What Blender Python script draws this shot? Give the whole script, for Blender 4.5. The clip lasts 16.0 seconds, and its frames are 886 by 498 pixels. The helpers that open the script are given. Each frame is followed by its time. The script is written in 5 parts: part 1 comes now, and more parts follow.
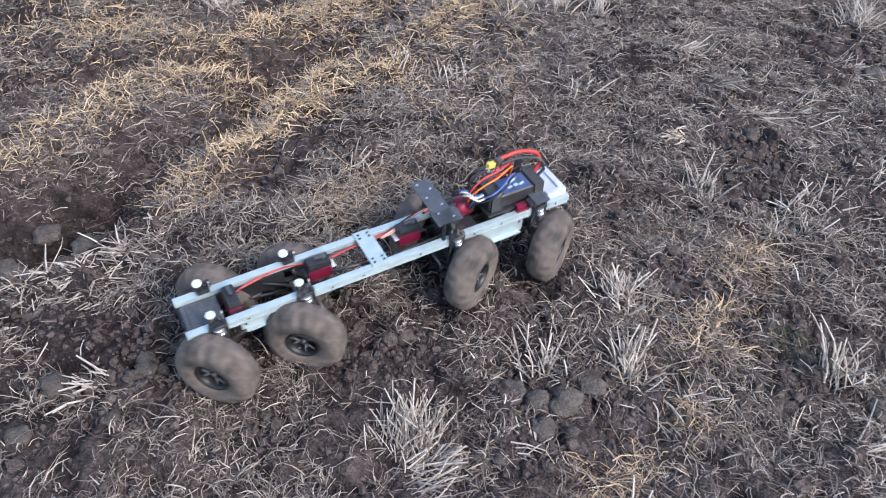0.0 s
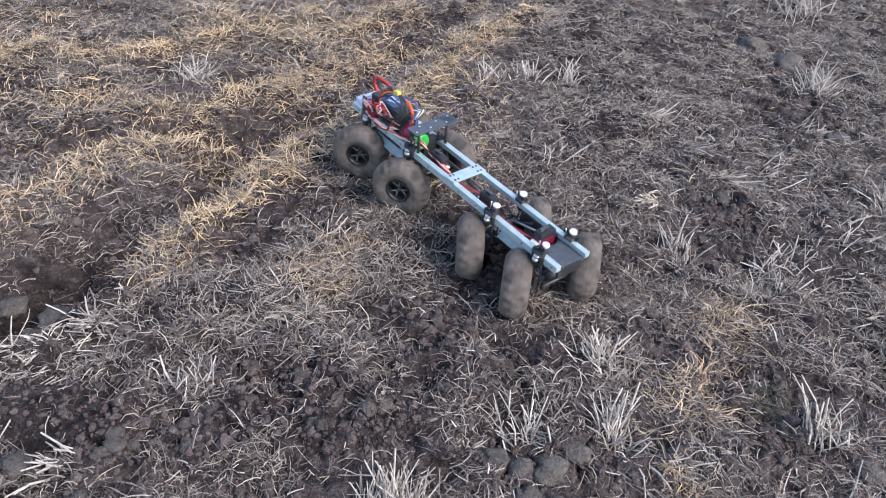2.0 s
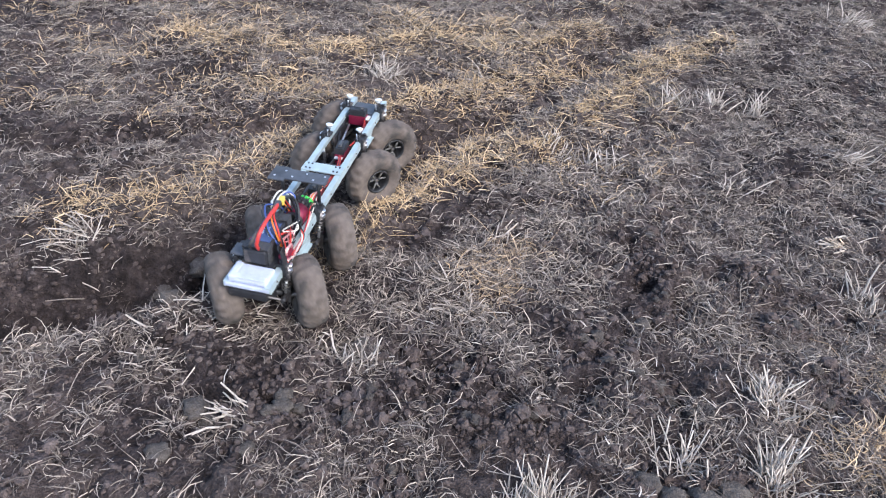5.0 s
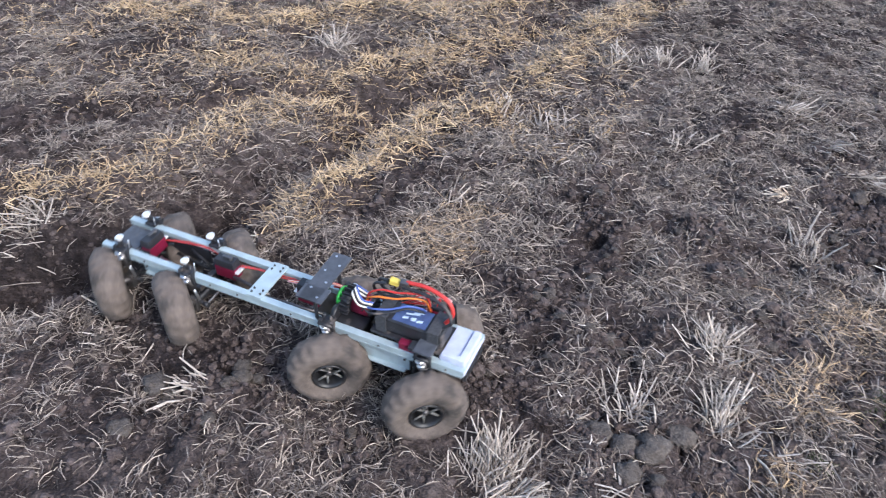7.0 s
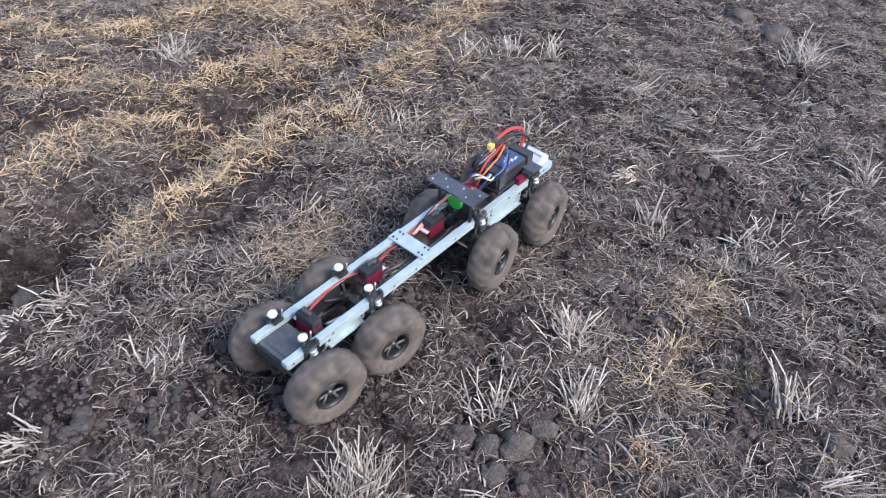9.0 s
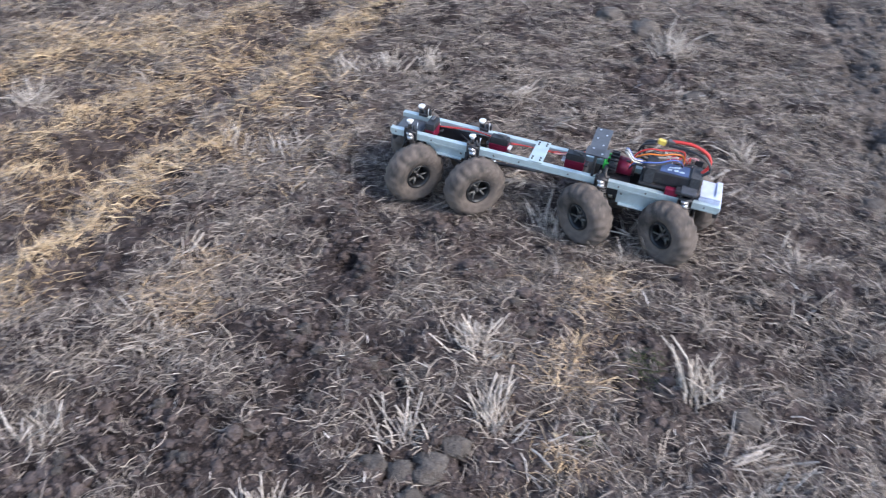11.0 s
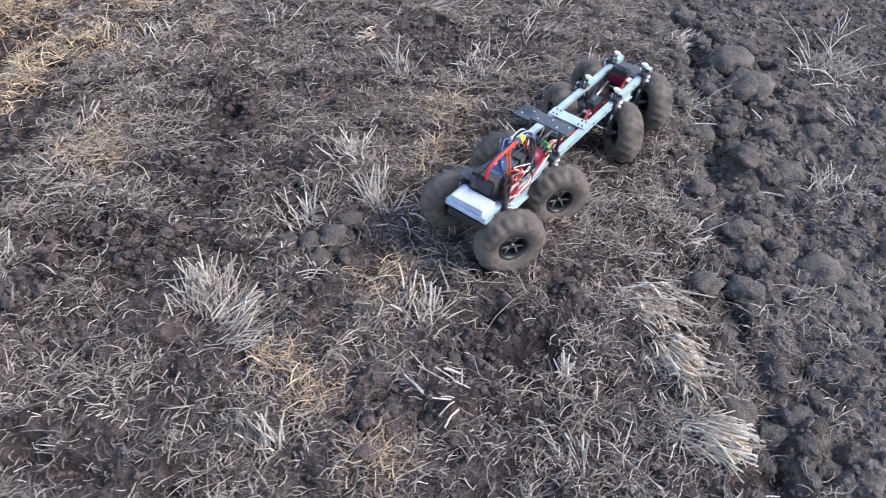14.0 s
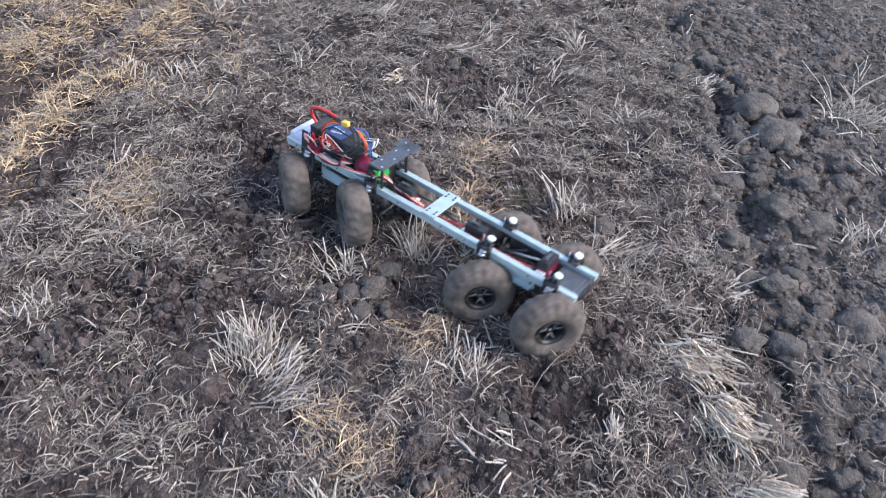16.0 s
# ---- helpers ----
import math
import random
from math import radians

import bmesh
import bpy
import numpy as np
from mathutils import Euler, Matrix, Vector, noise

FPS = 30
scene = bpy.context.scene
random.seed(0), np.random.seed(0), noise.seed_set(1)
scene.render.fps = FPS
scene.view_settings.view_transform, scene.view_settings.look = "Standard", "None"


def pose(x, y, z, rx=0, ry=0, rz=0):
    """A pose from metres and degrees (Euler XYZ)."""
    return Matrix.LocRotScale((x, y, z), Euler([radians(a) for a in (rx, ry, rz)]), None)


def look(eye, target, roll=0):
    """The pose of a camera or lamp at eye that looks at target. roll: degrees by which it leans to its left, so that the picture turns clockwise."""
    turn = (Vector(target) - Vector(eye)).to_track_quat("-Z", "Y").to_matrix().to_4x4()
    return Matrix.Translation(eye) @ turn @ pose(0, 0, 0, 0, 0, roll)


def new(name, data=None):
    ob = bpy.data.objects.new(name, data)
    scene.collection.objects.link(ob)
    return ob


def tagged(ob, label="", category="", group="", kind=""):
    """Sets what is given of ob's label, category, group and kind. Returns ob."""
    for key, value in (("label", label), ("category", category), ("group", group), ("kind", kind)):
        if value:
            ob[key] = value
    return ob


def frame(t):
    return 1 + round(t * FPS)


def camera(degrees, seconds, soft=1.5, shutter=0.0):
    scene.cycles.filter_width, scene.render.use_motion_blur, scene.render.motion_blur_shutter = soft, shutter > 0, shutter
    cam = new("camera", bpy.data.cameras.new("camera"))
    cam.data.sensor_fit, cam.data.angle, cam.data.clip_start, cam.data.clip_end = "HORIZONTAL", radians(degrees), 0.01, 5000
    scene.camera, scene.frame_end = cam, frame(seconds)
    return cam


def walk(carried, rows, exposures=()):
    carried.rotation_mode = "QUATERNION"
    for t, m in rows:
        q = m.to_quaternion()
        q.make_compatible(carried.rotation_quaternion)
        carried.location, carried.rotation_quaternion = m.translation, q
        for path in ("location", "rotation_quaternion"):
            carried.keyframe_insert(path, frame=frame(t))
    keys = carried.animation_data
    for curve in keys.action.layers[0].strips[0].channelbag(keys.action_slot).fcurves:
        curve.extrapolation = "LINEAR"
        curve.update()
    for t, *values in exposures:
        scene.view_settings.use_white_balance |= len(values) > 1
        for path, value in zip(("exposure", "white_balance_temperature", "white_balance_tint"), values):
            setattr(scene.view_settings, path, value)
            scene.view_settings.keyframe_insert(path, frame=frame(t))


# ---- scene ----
# Lens, path of the hand-held camera
cam = camera(59.79, 16.0, soft=1.1, shutter=0.45)
walk(cam, [
    (0.0, pose(-0.000, 0.000, 1.038, 45.21, -2.76, 2.73)),
    (0.5, pose(0.010, -0.014, 1.037, 45.80, -2.86, 1.58)),
    (1.0, pose(0.010, -0.015, 1.037, 47.86, -3.18, 1.09)),
    (1.5, pose(0.001, -0.008, 1.030, 49.58, -3.37, 0.73)),
    (2.0, pose(-0.011, 0.005, 1.027, 50.37, -3.56, 0.64)),
    (2.5, pose(-0.019, 0.012, 1.024, 51.27, -3.71, 0.80)),
    (3.0, pose(-0.032, 0.011, 1.023, 51.69, -4.20, 1.40)),
    (3.5, pose(-0.053, -0.000, 1.015, 52.01, -4.09, 4.64)),
    (4.0, pose(-0.075, -0.013, 1.006, 51.90, -3.64, 9.10)),
    (4.2, pose(-0.075, -0.016, 1.003, 51.74, -3.40, 10.75)),
    (6.3, pose(-0.054, -0.044, 1.023, 49.78, -2.74, 13.92)),
    (6.5, pose(-0.049, -0.043, 1.023, 49.46, -2.38, 13.12)),
    (7.0, pose(-0.027, -0.043, 1.022, 48.95, -2.13, 9.96)),
    (7.5, pose(-0.003, -0.042, 1.024, 48.54, -2.00, 7.25)),
    (8.0, pose(0.024, -0.027, 1.027, 48.36, -2.17, 3.43)),
    (8.2, pose(0.031, -0.017, 1.037, 47.97, -2.35, 2.85)),
    (10.3, pose(0.079, 0.036, 1.004, 50.39, -2.41, -3.48)),
    (10.5, pose(0.081, 0.041, 1.005, 50.27, -2.23, -4.03)),
    (11.0, pose(0.096, 0.036, 1.001, 50.55, -2.03, -8.51)),
    (11.5, pose(0.115, -0.010, 1.005, 50.39, -2.57, -19.29)),
    (12.0, pose(0.134, -0.068, 1.009, 48.71, -2.94, -22.68)),
    (12.5, pose(0.134, -0.180, 1.006, 47.88, -2.60, -22.49)),
    (13.0, pose(0.120, -0.307, 0.994, 47.22, -2.55, -21.82)),
    (13.5, pose(0.062, -0.344, 0.991, 47.14, -2.27, -21.53)),
    (14.0, pose(-0.023, -0.376, 0.986, 47.44, -1.96, -21.38)),
    (14.5, pose(-0.071, -0.384, 0.997, 48.48, -1.99, -21.30)),
    (15.0, pose(-0.106, -0.392, 1.018, 48.82, -2.32, -21.86)),
    (15.5, pose(-0.120, -0.364, 1.028, 48.60, -2.66, -21.97)),
    (16.0, pose(-0.101, -0.292, 1.029, 48.71, -2.99, -21.71)),
], exposures=[(0.0, 1.66), (4.2, 1.72), (6.3, 1.70), (8.2, 1.65), (10.3, 1.72), (11.5, 1.74), (14.5, 1.76), (16.0, 1.82)])

# ---- light: pale evening sky, weak veiled sun from behind the camera ----
SUN_EL, SUN_AZ = 42.0, -35.0   # degrees; azimuth counter-clockwise from +x
world = bpy.data.worlds.new("world")
scene.world = world
world.use_nodes = True
wn = world.node_tree.nodes
wl = world.node_tree.links
wn.clear()
sky = wn.new("ShaderNodeTexSky")
sky.sky_type = "NISHITA"
sky.sun_disc = False
sky.sun_elevation = radians(SUN_EL)
sky.sun_rotation = radians(90 - SUN_AZ)
sky.air_density, sky.dust_density, sky.ozone_density = 1.0, 1.2, 1.6
bg = wn.new("ShaderNodeBackground")
bg.inputs["Strength"].default_value = 0.122
wout = wn.new("ShaderNodeOutputWorld")
wl.new(sky.outputs["Color"], bg.inputs["Color"])
wl.new(bg.outputs["Background"], wout.inputs["Surface"])

sun = new("sun", bpy.data.lights.new("sun", "SUN"))
sun.data.energy = 1.05
sun.data.angle = radians(22)
sun.data.color = (1.0, 0.975, 0.955)
_a, _e = radians(SUN_AZ), radians(SUN_EL)
sun.matrix_world = look((4 * math.cos(_a) * math.cos(_e), 4 * math.sin(_a) * math.cos(_e), 4 * math.sin(_e)), (0, 0, 0))


# ---- materials ----
def node_mat(name, rough=0.6, metal=0.0, spec=0.5):
    m = bpy.data.materials.new(name)
    m.use_nodes = True
    b = m.node_tree.nodes["Principled BSDF"]
    b.inputs["Roughness"].default_value = rough
    b.inputs["Metallic"].default_value = metal
    b.inputs["Specular IOR Level"].default_value = spec
    return m, m.node_tree.nodes, m.node_tree.links, b


def ramp(nodes, stops):
    r = nodes.new("ShaderNodeValToRGB")
    e = r.color_ramp.elements
    while len(e) < len(stops):
        e.new(0.5)
    for el, (p, c) in zip(e, stops):
        el.position, el.color = p, (*c, 1)
    return r


def noise_node(nodes, links, scale, detail=4.0, space="Object", rough=0.55):
    tc = nodes.new("ShaderNodeTexCoord")
    n = nodes.new("ShaderNodeTexNoise")
    n.inputs["Scale"].default_value = scale
    n.inputs["Detail"].default_value = detail
    n.inputs["Roughness"].default_value = rough
    links.new(tc.outputs[space], n.inputs["Vector"])
    return n


def bump(nodes, links, b, height, strength, dist):
    bp = nodes.new("ShaderNodeBump")
    bp.inputs["Strength"].default_value = strength
    bp.inputs["Distance"].default_value = dist
    links.new(height, bp.inputs["Height"])
    links.new(bp.outputs["Normal"], b.inputs["Normal"])


def mixed(nodes, links, a, b, fac, kind="MIX"):
    m = nodes.new("ShaderNodeMix")
    m.data_type, m.blend_type = "RGBA", kind
    for sock, v in ((m.inputs[6], a), (m.inputs[7], b), (m.inputs[0], fac)):
        if isinstance(v, (tuple, float, int)):
            sock.default_value = (*v, 1) if isinstance(v, tuple) else v
        else:
            links.new(v, sock)
    return m.outputs[2]


def soil_material(name, stops, k=1.0, relief=0.011, grain=1.0):
    """Crumbly earth: grains of two sizes in the relief, patches and crumbs in the colour."""
    m, n, l, b = node_mat(name, 0.95, 0, 0.2)
    big = noise_node(n, l, 3.2 * k, 3)
    mid = noise_node(n, l, 34 * k, 6, rough=0.62)
    fine = noise_node(n, l, 260 * k, 4)
    r1 = ramp(n, stops)
    l.new(mid.outputs["Fac"], r1.inputs["Fac"])
    r2 = ramp(n, [(0.35, (0.84, 0.79, 0.77)), (0.65, (1.08, 1.03, 1.02))])
    l.new(big.outputs["Fac"], r2.inputs["Fac"])
    c = mixed(n, l, r1.outputs["Color"], r2.outputs["Color"], 1.0, "MULTIPLY")
    r3 = ramp(n, [(0.32, (0.72, 0.71, 0.71)), (0.70, (1.18, 1.16, 1.15))])
    l.new(fine.outputs["Fac"], r3.inputs["Fac"])
    c = mixed(n, l, c, r3.outputs["Color"], 1.0, "MULTIPLY")
    heights = None
    tc = n.new("ShaderNodeTexCoord")
    warp = n.new("ShaderNodeVectorMath")
    warp.operation = "MULTIPLY_ADD"
    l.new(mid.outputs["Color"], warp.inputs[0])
    warp.inputs[1].default_value = (0.020 / k,) * 3
    l.new(tc.outputs["Object"], warp.inputs[2])
    for scale, share in ((75 * k, 1.0), (190 * k, 0.5)):
        v = n.new("ShaderNodeTexVoronoi")
        v.inputs["Scale"].default_value = scale
        l.new(warp.outputs["Vector"], v.inputs["Vector"])
        sm = n.new("ShaderNodeMath")
        sm.operation = "MULTIPLY"
        sm.inputs[1].default_value = -share * grain
        l.new(v.outputs["Distance"], sm.inputs[0])
        last = sm.outputs["Value"]
        add = n.new("ShaderNodeMath")
        add.operation = "ADD"
        l.new(last, add.inputs[0])
        l.new(heights if heights else fine.outputs["Fac"], add.inputs[1])
        heights = add.outputs["Value"]
    at = n.new("ShaderNodeAttribute")
    at.attribute_name = "dryness"
    # Darkens the soil colour: painted furrow and hollow shade, plus random dark patches.
    dark_attr = n.new("ShaderNodeAttribute")
    dark_attr.attribute_name = "furrow_shade_patches"
    c = mixed(n, l, c, mixed(n, l, c, (0.52, 0.51, 0.53), 1.0, "MULTIPLY"), dark_attr.outputs["Fac"])
    c = mixed(n, l, c, mixed(n, l, c, (1.12, 1.20, 1.12), 1.0, "MULTIPLY"), at.outputs["Fac"])
    l.new(c, b.inputs["Base Color"])
    bump(n, l, b, heights, 1.0, relief)
    calm = n.new("ShaderNodeMath")
    calm.operation = "MULTIPLY_ADD"
    l.new(at.outputs["Fac"], calm.inputs[0])
    calm.inputs[1].default_value, calm.inputs[2].default_value = -0.6, 1.0
    l.new(calm.outputs["Value"], b.inputs["Normal"].links[0].from_node.inputs["Strength"])
    return m


def straw_material(name, stops, rough=0.7):
    """Dry stalks: each one its own shade, with faint lengthwise mottling."""
    m, n, l, b = node_mat(name, rough, 0, 0.3)
    g = n.new("ShaderNodeNewGeometry")
    r = ramp(n, stops)
    l.new(g.outputs["Random Per Island"], r.inputs["Fac"])
    mot = noise_node(n, l, 160, 3)
    r2 = ramp(n, [(0.3, (0.71, 0.68, 0.67)), (0.7, (1.11, 1.1, 1.14))])
    l.new(mot.outputs["Fac"], r2.inputs["Fac"])
    l.new(mixed(n, l, r.outputs["Color"], r2.outputs["Color"], 1.0, "MULTIPLY"), b.inputs["Base Color"])
    return m


def plain(name, colour, rough=0.5, metal=0.0, var=0.18, scale=60.0, dirt=None, dirt_at=0.6, bumpy=0.0):
    """A paint, plastic or metal with fine mottling and, if given, patches of dried mud."""
    m, n, l, b = node_mat(name, rough, metal)
    no = noise_node(n, l, scale, 5)
    lo = tuple(v * (1 - var) for v in colour)
    hi = tuple(min(1, v * (1 + var)) for v in colour)
    r = ramp(n, [(0.3, lo), (0.7, hi)])
    l.new(no.outputs["Fac"], r.inputs["Fac"])
    out = r.outputs["Color"]
    if dirt:
        d = noise_node(n, l, scale * 0.45, 6)
        rd = ramp(n, [(dirt_at, (0, 0, 0)), (min(dirt_at + 0.14, 1), (1, 1, 1))])
        l.new(d.outputs["Fac"], rd.inputs["Fac"])
        out = mixed(n, l, out, dirt, rd.outputs["Color"])
        rr = ramp(n, [(0, (rough,) * 3), (1, (0.9,) * 3)])
        l.new(rd.outputs["Color"], rr.inputs["Fac"])
        l.new(rr.outputs["Color"], b.inputs["Roughness"])
    l.new(out, b.inputs["Base Color"])
    if bumpy:
        bump(n, l, b, no.outputs["Fac"], 0.6, bumpy)
    return m


MUD = (0.17, 0.140, 0.125)
SOIL = soil_material("soil", [(0.32, (0.037, 0.029, 0.027)), (0.50, (0.101, 0.082, 0.078)), (0.70, (0.193, 0.160, 0.152))])
DRY_SOIL = soil_material("dry_soil", [(0.30, (0.098, 0.088, 0.081)), (0.50, (0.148, 0.134, 0.123)), (0.72, (0.215, 0.196, 0.181))], 1.0, 0.003)
CRUMB = soil_material("damp_crumbs", [(0.30, (0.064, 0.051, 0.047)), (0.50, (0.118, 0.096, 0.089)), (0.72, (0.185, 0.155, 0.143))], 1.0, 0.004)
CLOD = soil_material("clod_soil", [(0.28, (0.097, 0.086, 0.079)), (0.50, (0.143, 0.130, 0.118)), (0.75, (0.202, 0.186, 0.170))], 0.045, 0.003)
STRAW = straw_material("dry_straw", [(0.0, (0.077, 0.062, 0.055)), (0.45, (0.156, 0.128, 0.110)), (0.82, (0.295, 0.246, 0.205)), (1.0, (0.532, 0.453, 0.377))])
PALE = straw_material("bleached_straw", [(0.0, (0.276, 0.232, 0.193)), (0.4, (0.492, 0.426, 0.361)), (1.0, (0.788, 0.704, 0.609))])
SHEAF = straw_material("pale_sheaf", [(0.0, (0.506, 0.417, 0.323)), (0.5, (0.770, 0.652, 0.517)), (1.0, (0.990, 0.865, 0.699))])
YELLOW = straw_material("yellowed_grass", [(0.0, (0.30, 0.205, 0.115)), (0.5, (0.56, 0.395, 0.220)), (1.0, (0.82, 0.63, 0.39))])
TUSSOCK = straw_material("withered_grass", [(0.0, (0.091, 0.073, 0.060)), (0.5, (0.222, 0.181, 0.147)), (1.0, (0.552, 0.468, 0.377))])
GOLDEN = straw_material("golden_grass", [(0.0, (0.22, 0.150, 0.095)), (0.5, (0.42, 0.300, 0.190)), (1.0, (0.68, 0.53, 0.36))])
GREEN = straw_material("green_moss", [(0.0, (0.03, 0.045, 0.015)), (1.0, (0.09, 0.11, 0.04))])
ALU = plain("brushed_aluminium", (0.45, 0.535, 0.555), 0.38, 0.30, 0.12, 45, MUD, 0.70)
FOAM = plain("white_foam", (0.47, 0.50, 0.63), 0.8, 0, 0.16, 40, MUD, 0.68, 0.002)
BLACK = plain("black_plastic", (0.022, 0.022, 0.026), 0.5, 0, 0.3, 60, MUD, 0.60)
CARBON = plain("carbon_plate", (0.070, 0.074, 0.086), 0.40, 0, 0.25, 90, MUD, 0.66)
TYRE = plain("muddy_rubber", (0.124, 0.098, 0.084), 0.95, 0, 0.30, 60, (0.050, 0.042, 0.038), 0.50, 0.005)
RIM = plain("black_rim", (0.016, 0.016, 0.018), 0.42, 0, 0.3, 70, MUD, 0.66)
STEEL = plain("bright_steel", (0.66, 0.66, 0.68), 0.30, 0.9, 0.08, 60, MUD, 0.66)
DARK_STEEL = plain("dark_steel", (0.16, 0.15, 0.15), 0.45, 0.8, 0.2, 60, MUD, 0.55)
SPOKE = plain("worn_grey_plastic", (0.13, 0.126, 0.12), 0.5, 0.1, 0.2, 60)
WHITE_CAP = plain("silver_cap", (0.80, 0.79, 0.78), 0.35, 0.3, 0.06, 60)
RED = plain("red_anodised", (0.20, 0.012, 0.040), 0.38, 0.25, 0.15, 60)
RED_WIRE = plain("red_silicone", (0.56, 0.040, 0.035), 0.45, 0, 0.1)
ORANGE = plain("orange_wire", (0.75, 0.20, 0.03), 0.45, 0, 0.1)
YEL_PLASTIC = plain("yellow_plastic", (0.66, 0.50, 0.10), 0.4, 0, 0.08)
BLUE = plain("blue_label", (0.055, 0.085, 0.19), 0.35, 0, 0.25)
STRAP = plain("dark_webbing", (0.045, 0.046, 0.052), 0.9, 0, 0.25, 200, MUD, 0.66, 0.001)
PRINT = plain("pale_print", (0.50, 0.60, 0.72), 0.5, 0, 0.15)
BLUE_WIRE = plain("blue_wire", (0.07, 0.12, 0.36), 0.45, 0, 0.1)
WHITE_WIRE = plain("white_wire", (0.70, 0.66, 0.58), 0.5, 0, 0.1)
GREEN_ANOD = plain("green_anodised", (0.05, 0.50, 0.08), 0.35, 0.2, 0.1)
PINK_WIRE = plain("faded_red_wire", (0.62, 0.30, 0.30), 0.5, 0, 0.1)
BRASS = plain("brass", (0.65, 0.42, 0.16), 0.35, 0.9, 0.1)


# ---- mesh helpers ----
def part(name, bm, material, parent=None, label=""):
    me = bpy.data.meshes.new(name)
    bm.to_mesh(me)
    bm.free()
    me.materials.append(material)
    ob = new(name, me)
    ob.parent = parent
    if label:
        tagged(ob, label)
    return ob


def thing_empty(name, label, category, group=""):
    return tagged(new(name), label, category, group)


def smooth(bm):
    for f in bm.faces:
        f.smooth = True
    return bm


def box(sx, sy, sz, at=(0, 0, 0), bevel=0.0, bm=None, turn=None, seg=2):
    """A block, its edges rounded, centred on at."""
    t = bmesh.new()
    bmesh.ops.create_cube(t, size=1.0)
    bmesh.ops.scale(t, vec=(sx, sy, sz), verts=t.verts)
    if bevel:
        bmesh.ops.bevel(t, geom=list(t.edges), offset=bevel, segments=seg, affect="EDGES", profile=0.6)
    m = Matrix.Translation(at)
    if turn is not None:
        m = m @ Euler([radians(a) for a in turn]).to_matrix().to_4x4()
    bmesh.ops.transform(t, matrix=m, verts=t.verts)
    if bm is None:
        return t
    return join(bm, t)


def join(bm, t):
    me = bpy.data.meshes.new("tmp")
    t.to_mesh(me)
    t.free()
    bm.from_mesh(me)
    bpy.data.meshes.remove(me)
    return bm


def rod(a, b, r, r2=None, seg=14, bm=None, bevel=0.0):
    """A round bar from a to b."""
    a, b = Vector(a), Vector(b)
    t = bmesh.new()
    bmesh.ops.create_cone(t, cap_ends=True, segments=seg, radius1=r, radius2=r if r2 is None else r2, depth=(b - a).length)
    if bevel:
        rim = [e for e in t.edges if abs(e.verts[0].co.z - e.verts[1].co.z) < 1e-6 and e.calc_length() < 4 * r / seg * 3.2]
        bmesh.ops.bevel(t, geom=rim, offset=bevel, segments=2, affect="EDGES")
    q = Vector((0, 0, 1)).rotation_difference(b - a)
    bmesh.ops.transform(t, matrix=Matrix.Translation((a + b) / 2) @ q.to_matrix().to_4x4(), verts=t.verts)
    for f in t.faces:
        f.smooth = len(f.verts) == 4
    if bm is None:
        return t
    return join(bm, t)


def glide(points, n=6):
    """Catmull-Rom points through the given ones."""
    p = [Vector(q) for q in points]
    p = [2 * p[0] - p[1]] + p + [2 * p[-1] - p[-2]]
    out = []
    for i in range(1, len(p) - 2):
        for k in range(n):
            t = k / n
            out.append(0.5 * (2 * p[i] + (p[i + 1] - p[i - 1]) * t + (2 * p[i - 1] - 5 * p[i] + 4 * p[i + 1] - p[i + 2]) * t * t
                              + (3 * p[i] - p[i - 1] - 3 * p[i + 1] + p[i + 2]) * t ** 3))
    out.append(p[-2])
    return out


def worn(bm, amount):
    """Dent a block slightly, as cut foam is."""
    for v in bm.verts:
        v.co += amount * noise.noise_vector(v.co * 90)
    return bm


def hose(points, r, seg=7, n=6, bm=None):
    """A wire or cable through the points."""
    path = glide(points, n)
    t = bm or bmesh.new()
    rings = []
    ref = Vector((0.13, 0.31, 0.94))
    for i, c in enumerate(path):
        d = (path[min(i + 1, len(path) - 1)] - path[max(i - 1, 0)]).normalized()
        u = d.cross(ref).normalized()
        v = d.cross(u)
        rings.append([t.verts.new(c + r * (math.cos(2 * math.pi * k / seg) * u + math.sin(2 * math.pi * k / seg) * v)) for k in range(seg)])
    for a, b in zip(rings, rings[1:]):
        for k in range(seg):
            f = t.faces.new((a[k], a[(k + 1) % seg], b[(k + 1) % seg], b[k]))
            f.smooth = True
    t.faces.new(rings[0][::-1])
    t.faces.new(rings[-1])
    return t


def lathe(profile, seg, wobble=None):
    """Turn a profile of (radius, y) about the y axis."""
    t = bmesh.new()
    rings = []
    for k in range(seg):
        a = 2 * math.pi * k / seg
        ring = []
        for j, (r, y) in enumerate(profile):
            rr = r + (wobble(a, j, k) if wobble else 0)
            ring.append(t.verts.new((rr * math.cos(a), y, rr * math.sin(a))))
        rings.append(ring)
    for k in range(seg):
        a, b = rings[k], rings[(k + 1) % seg]
        for j in range(len(profile) - 1):
            f = t.faces.new((a[j], b[j], b[j + 1], a[j + 1]))
            f.smooth = True
    bmesh.ops.recalc_face_normals(t, faces=t.faces)
    return t


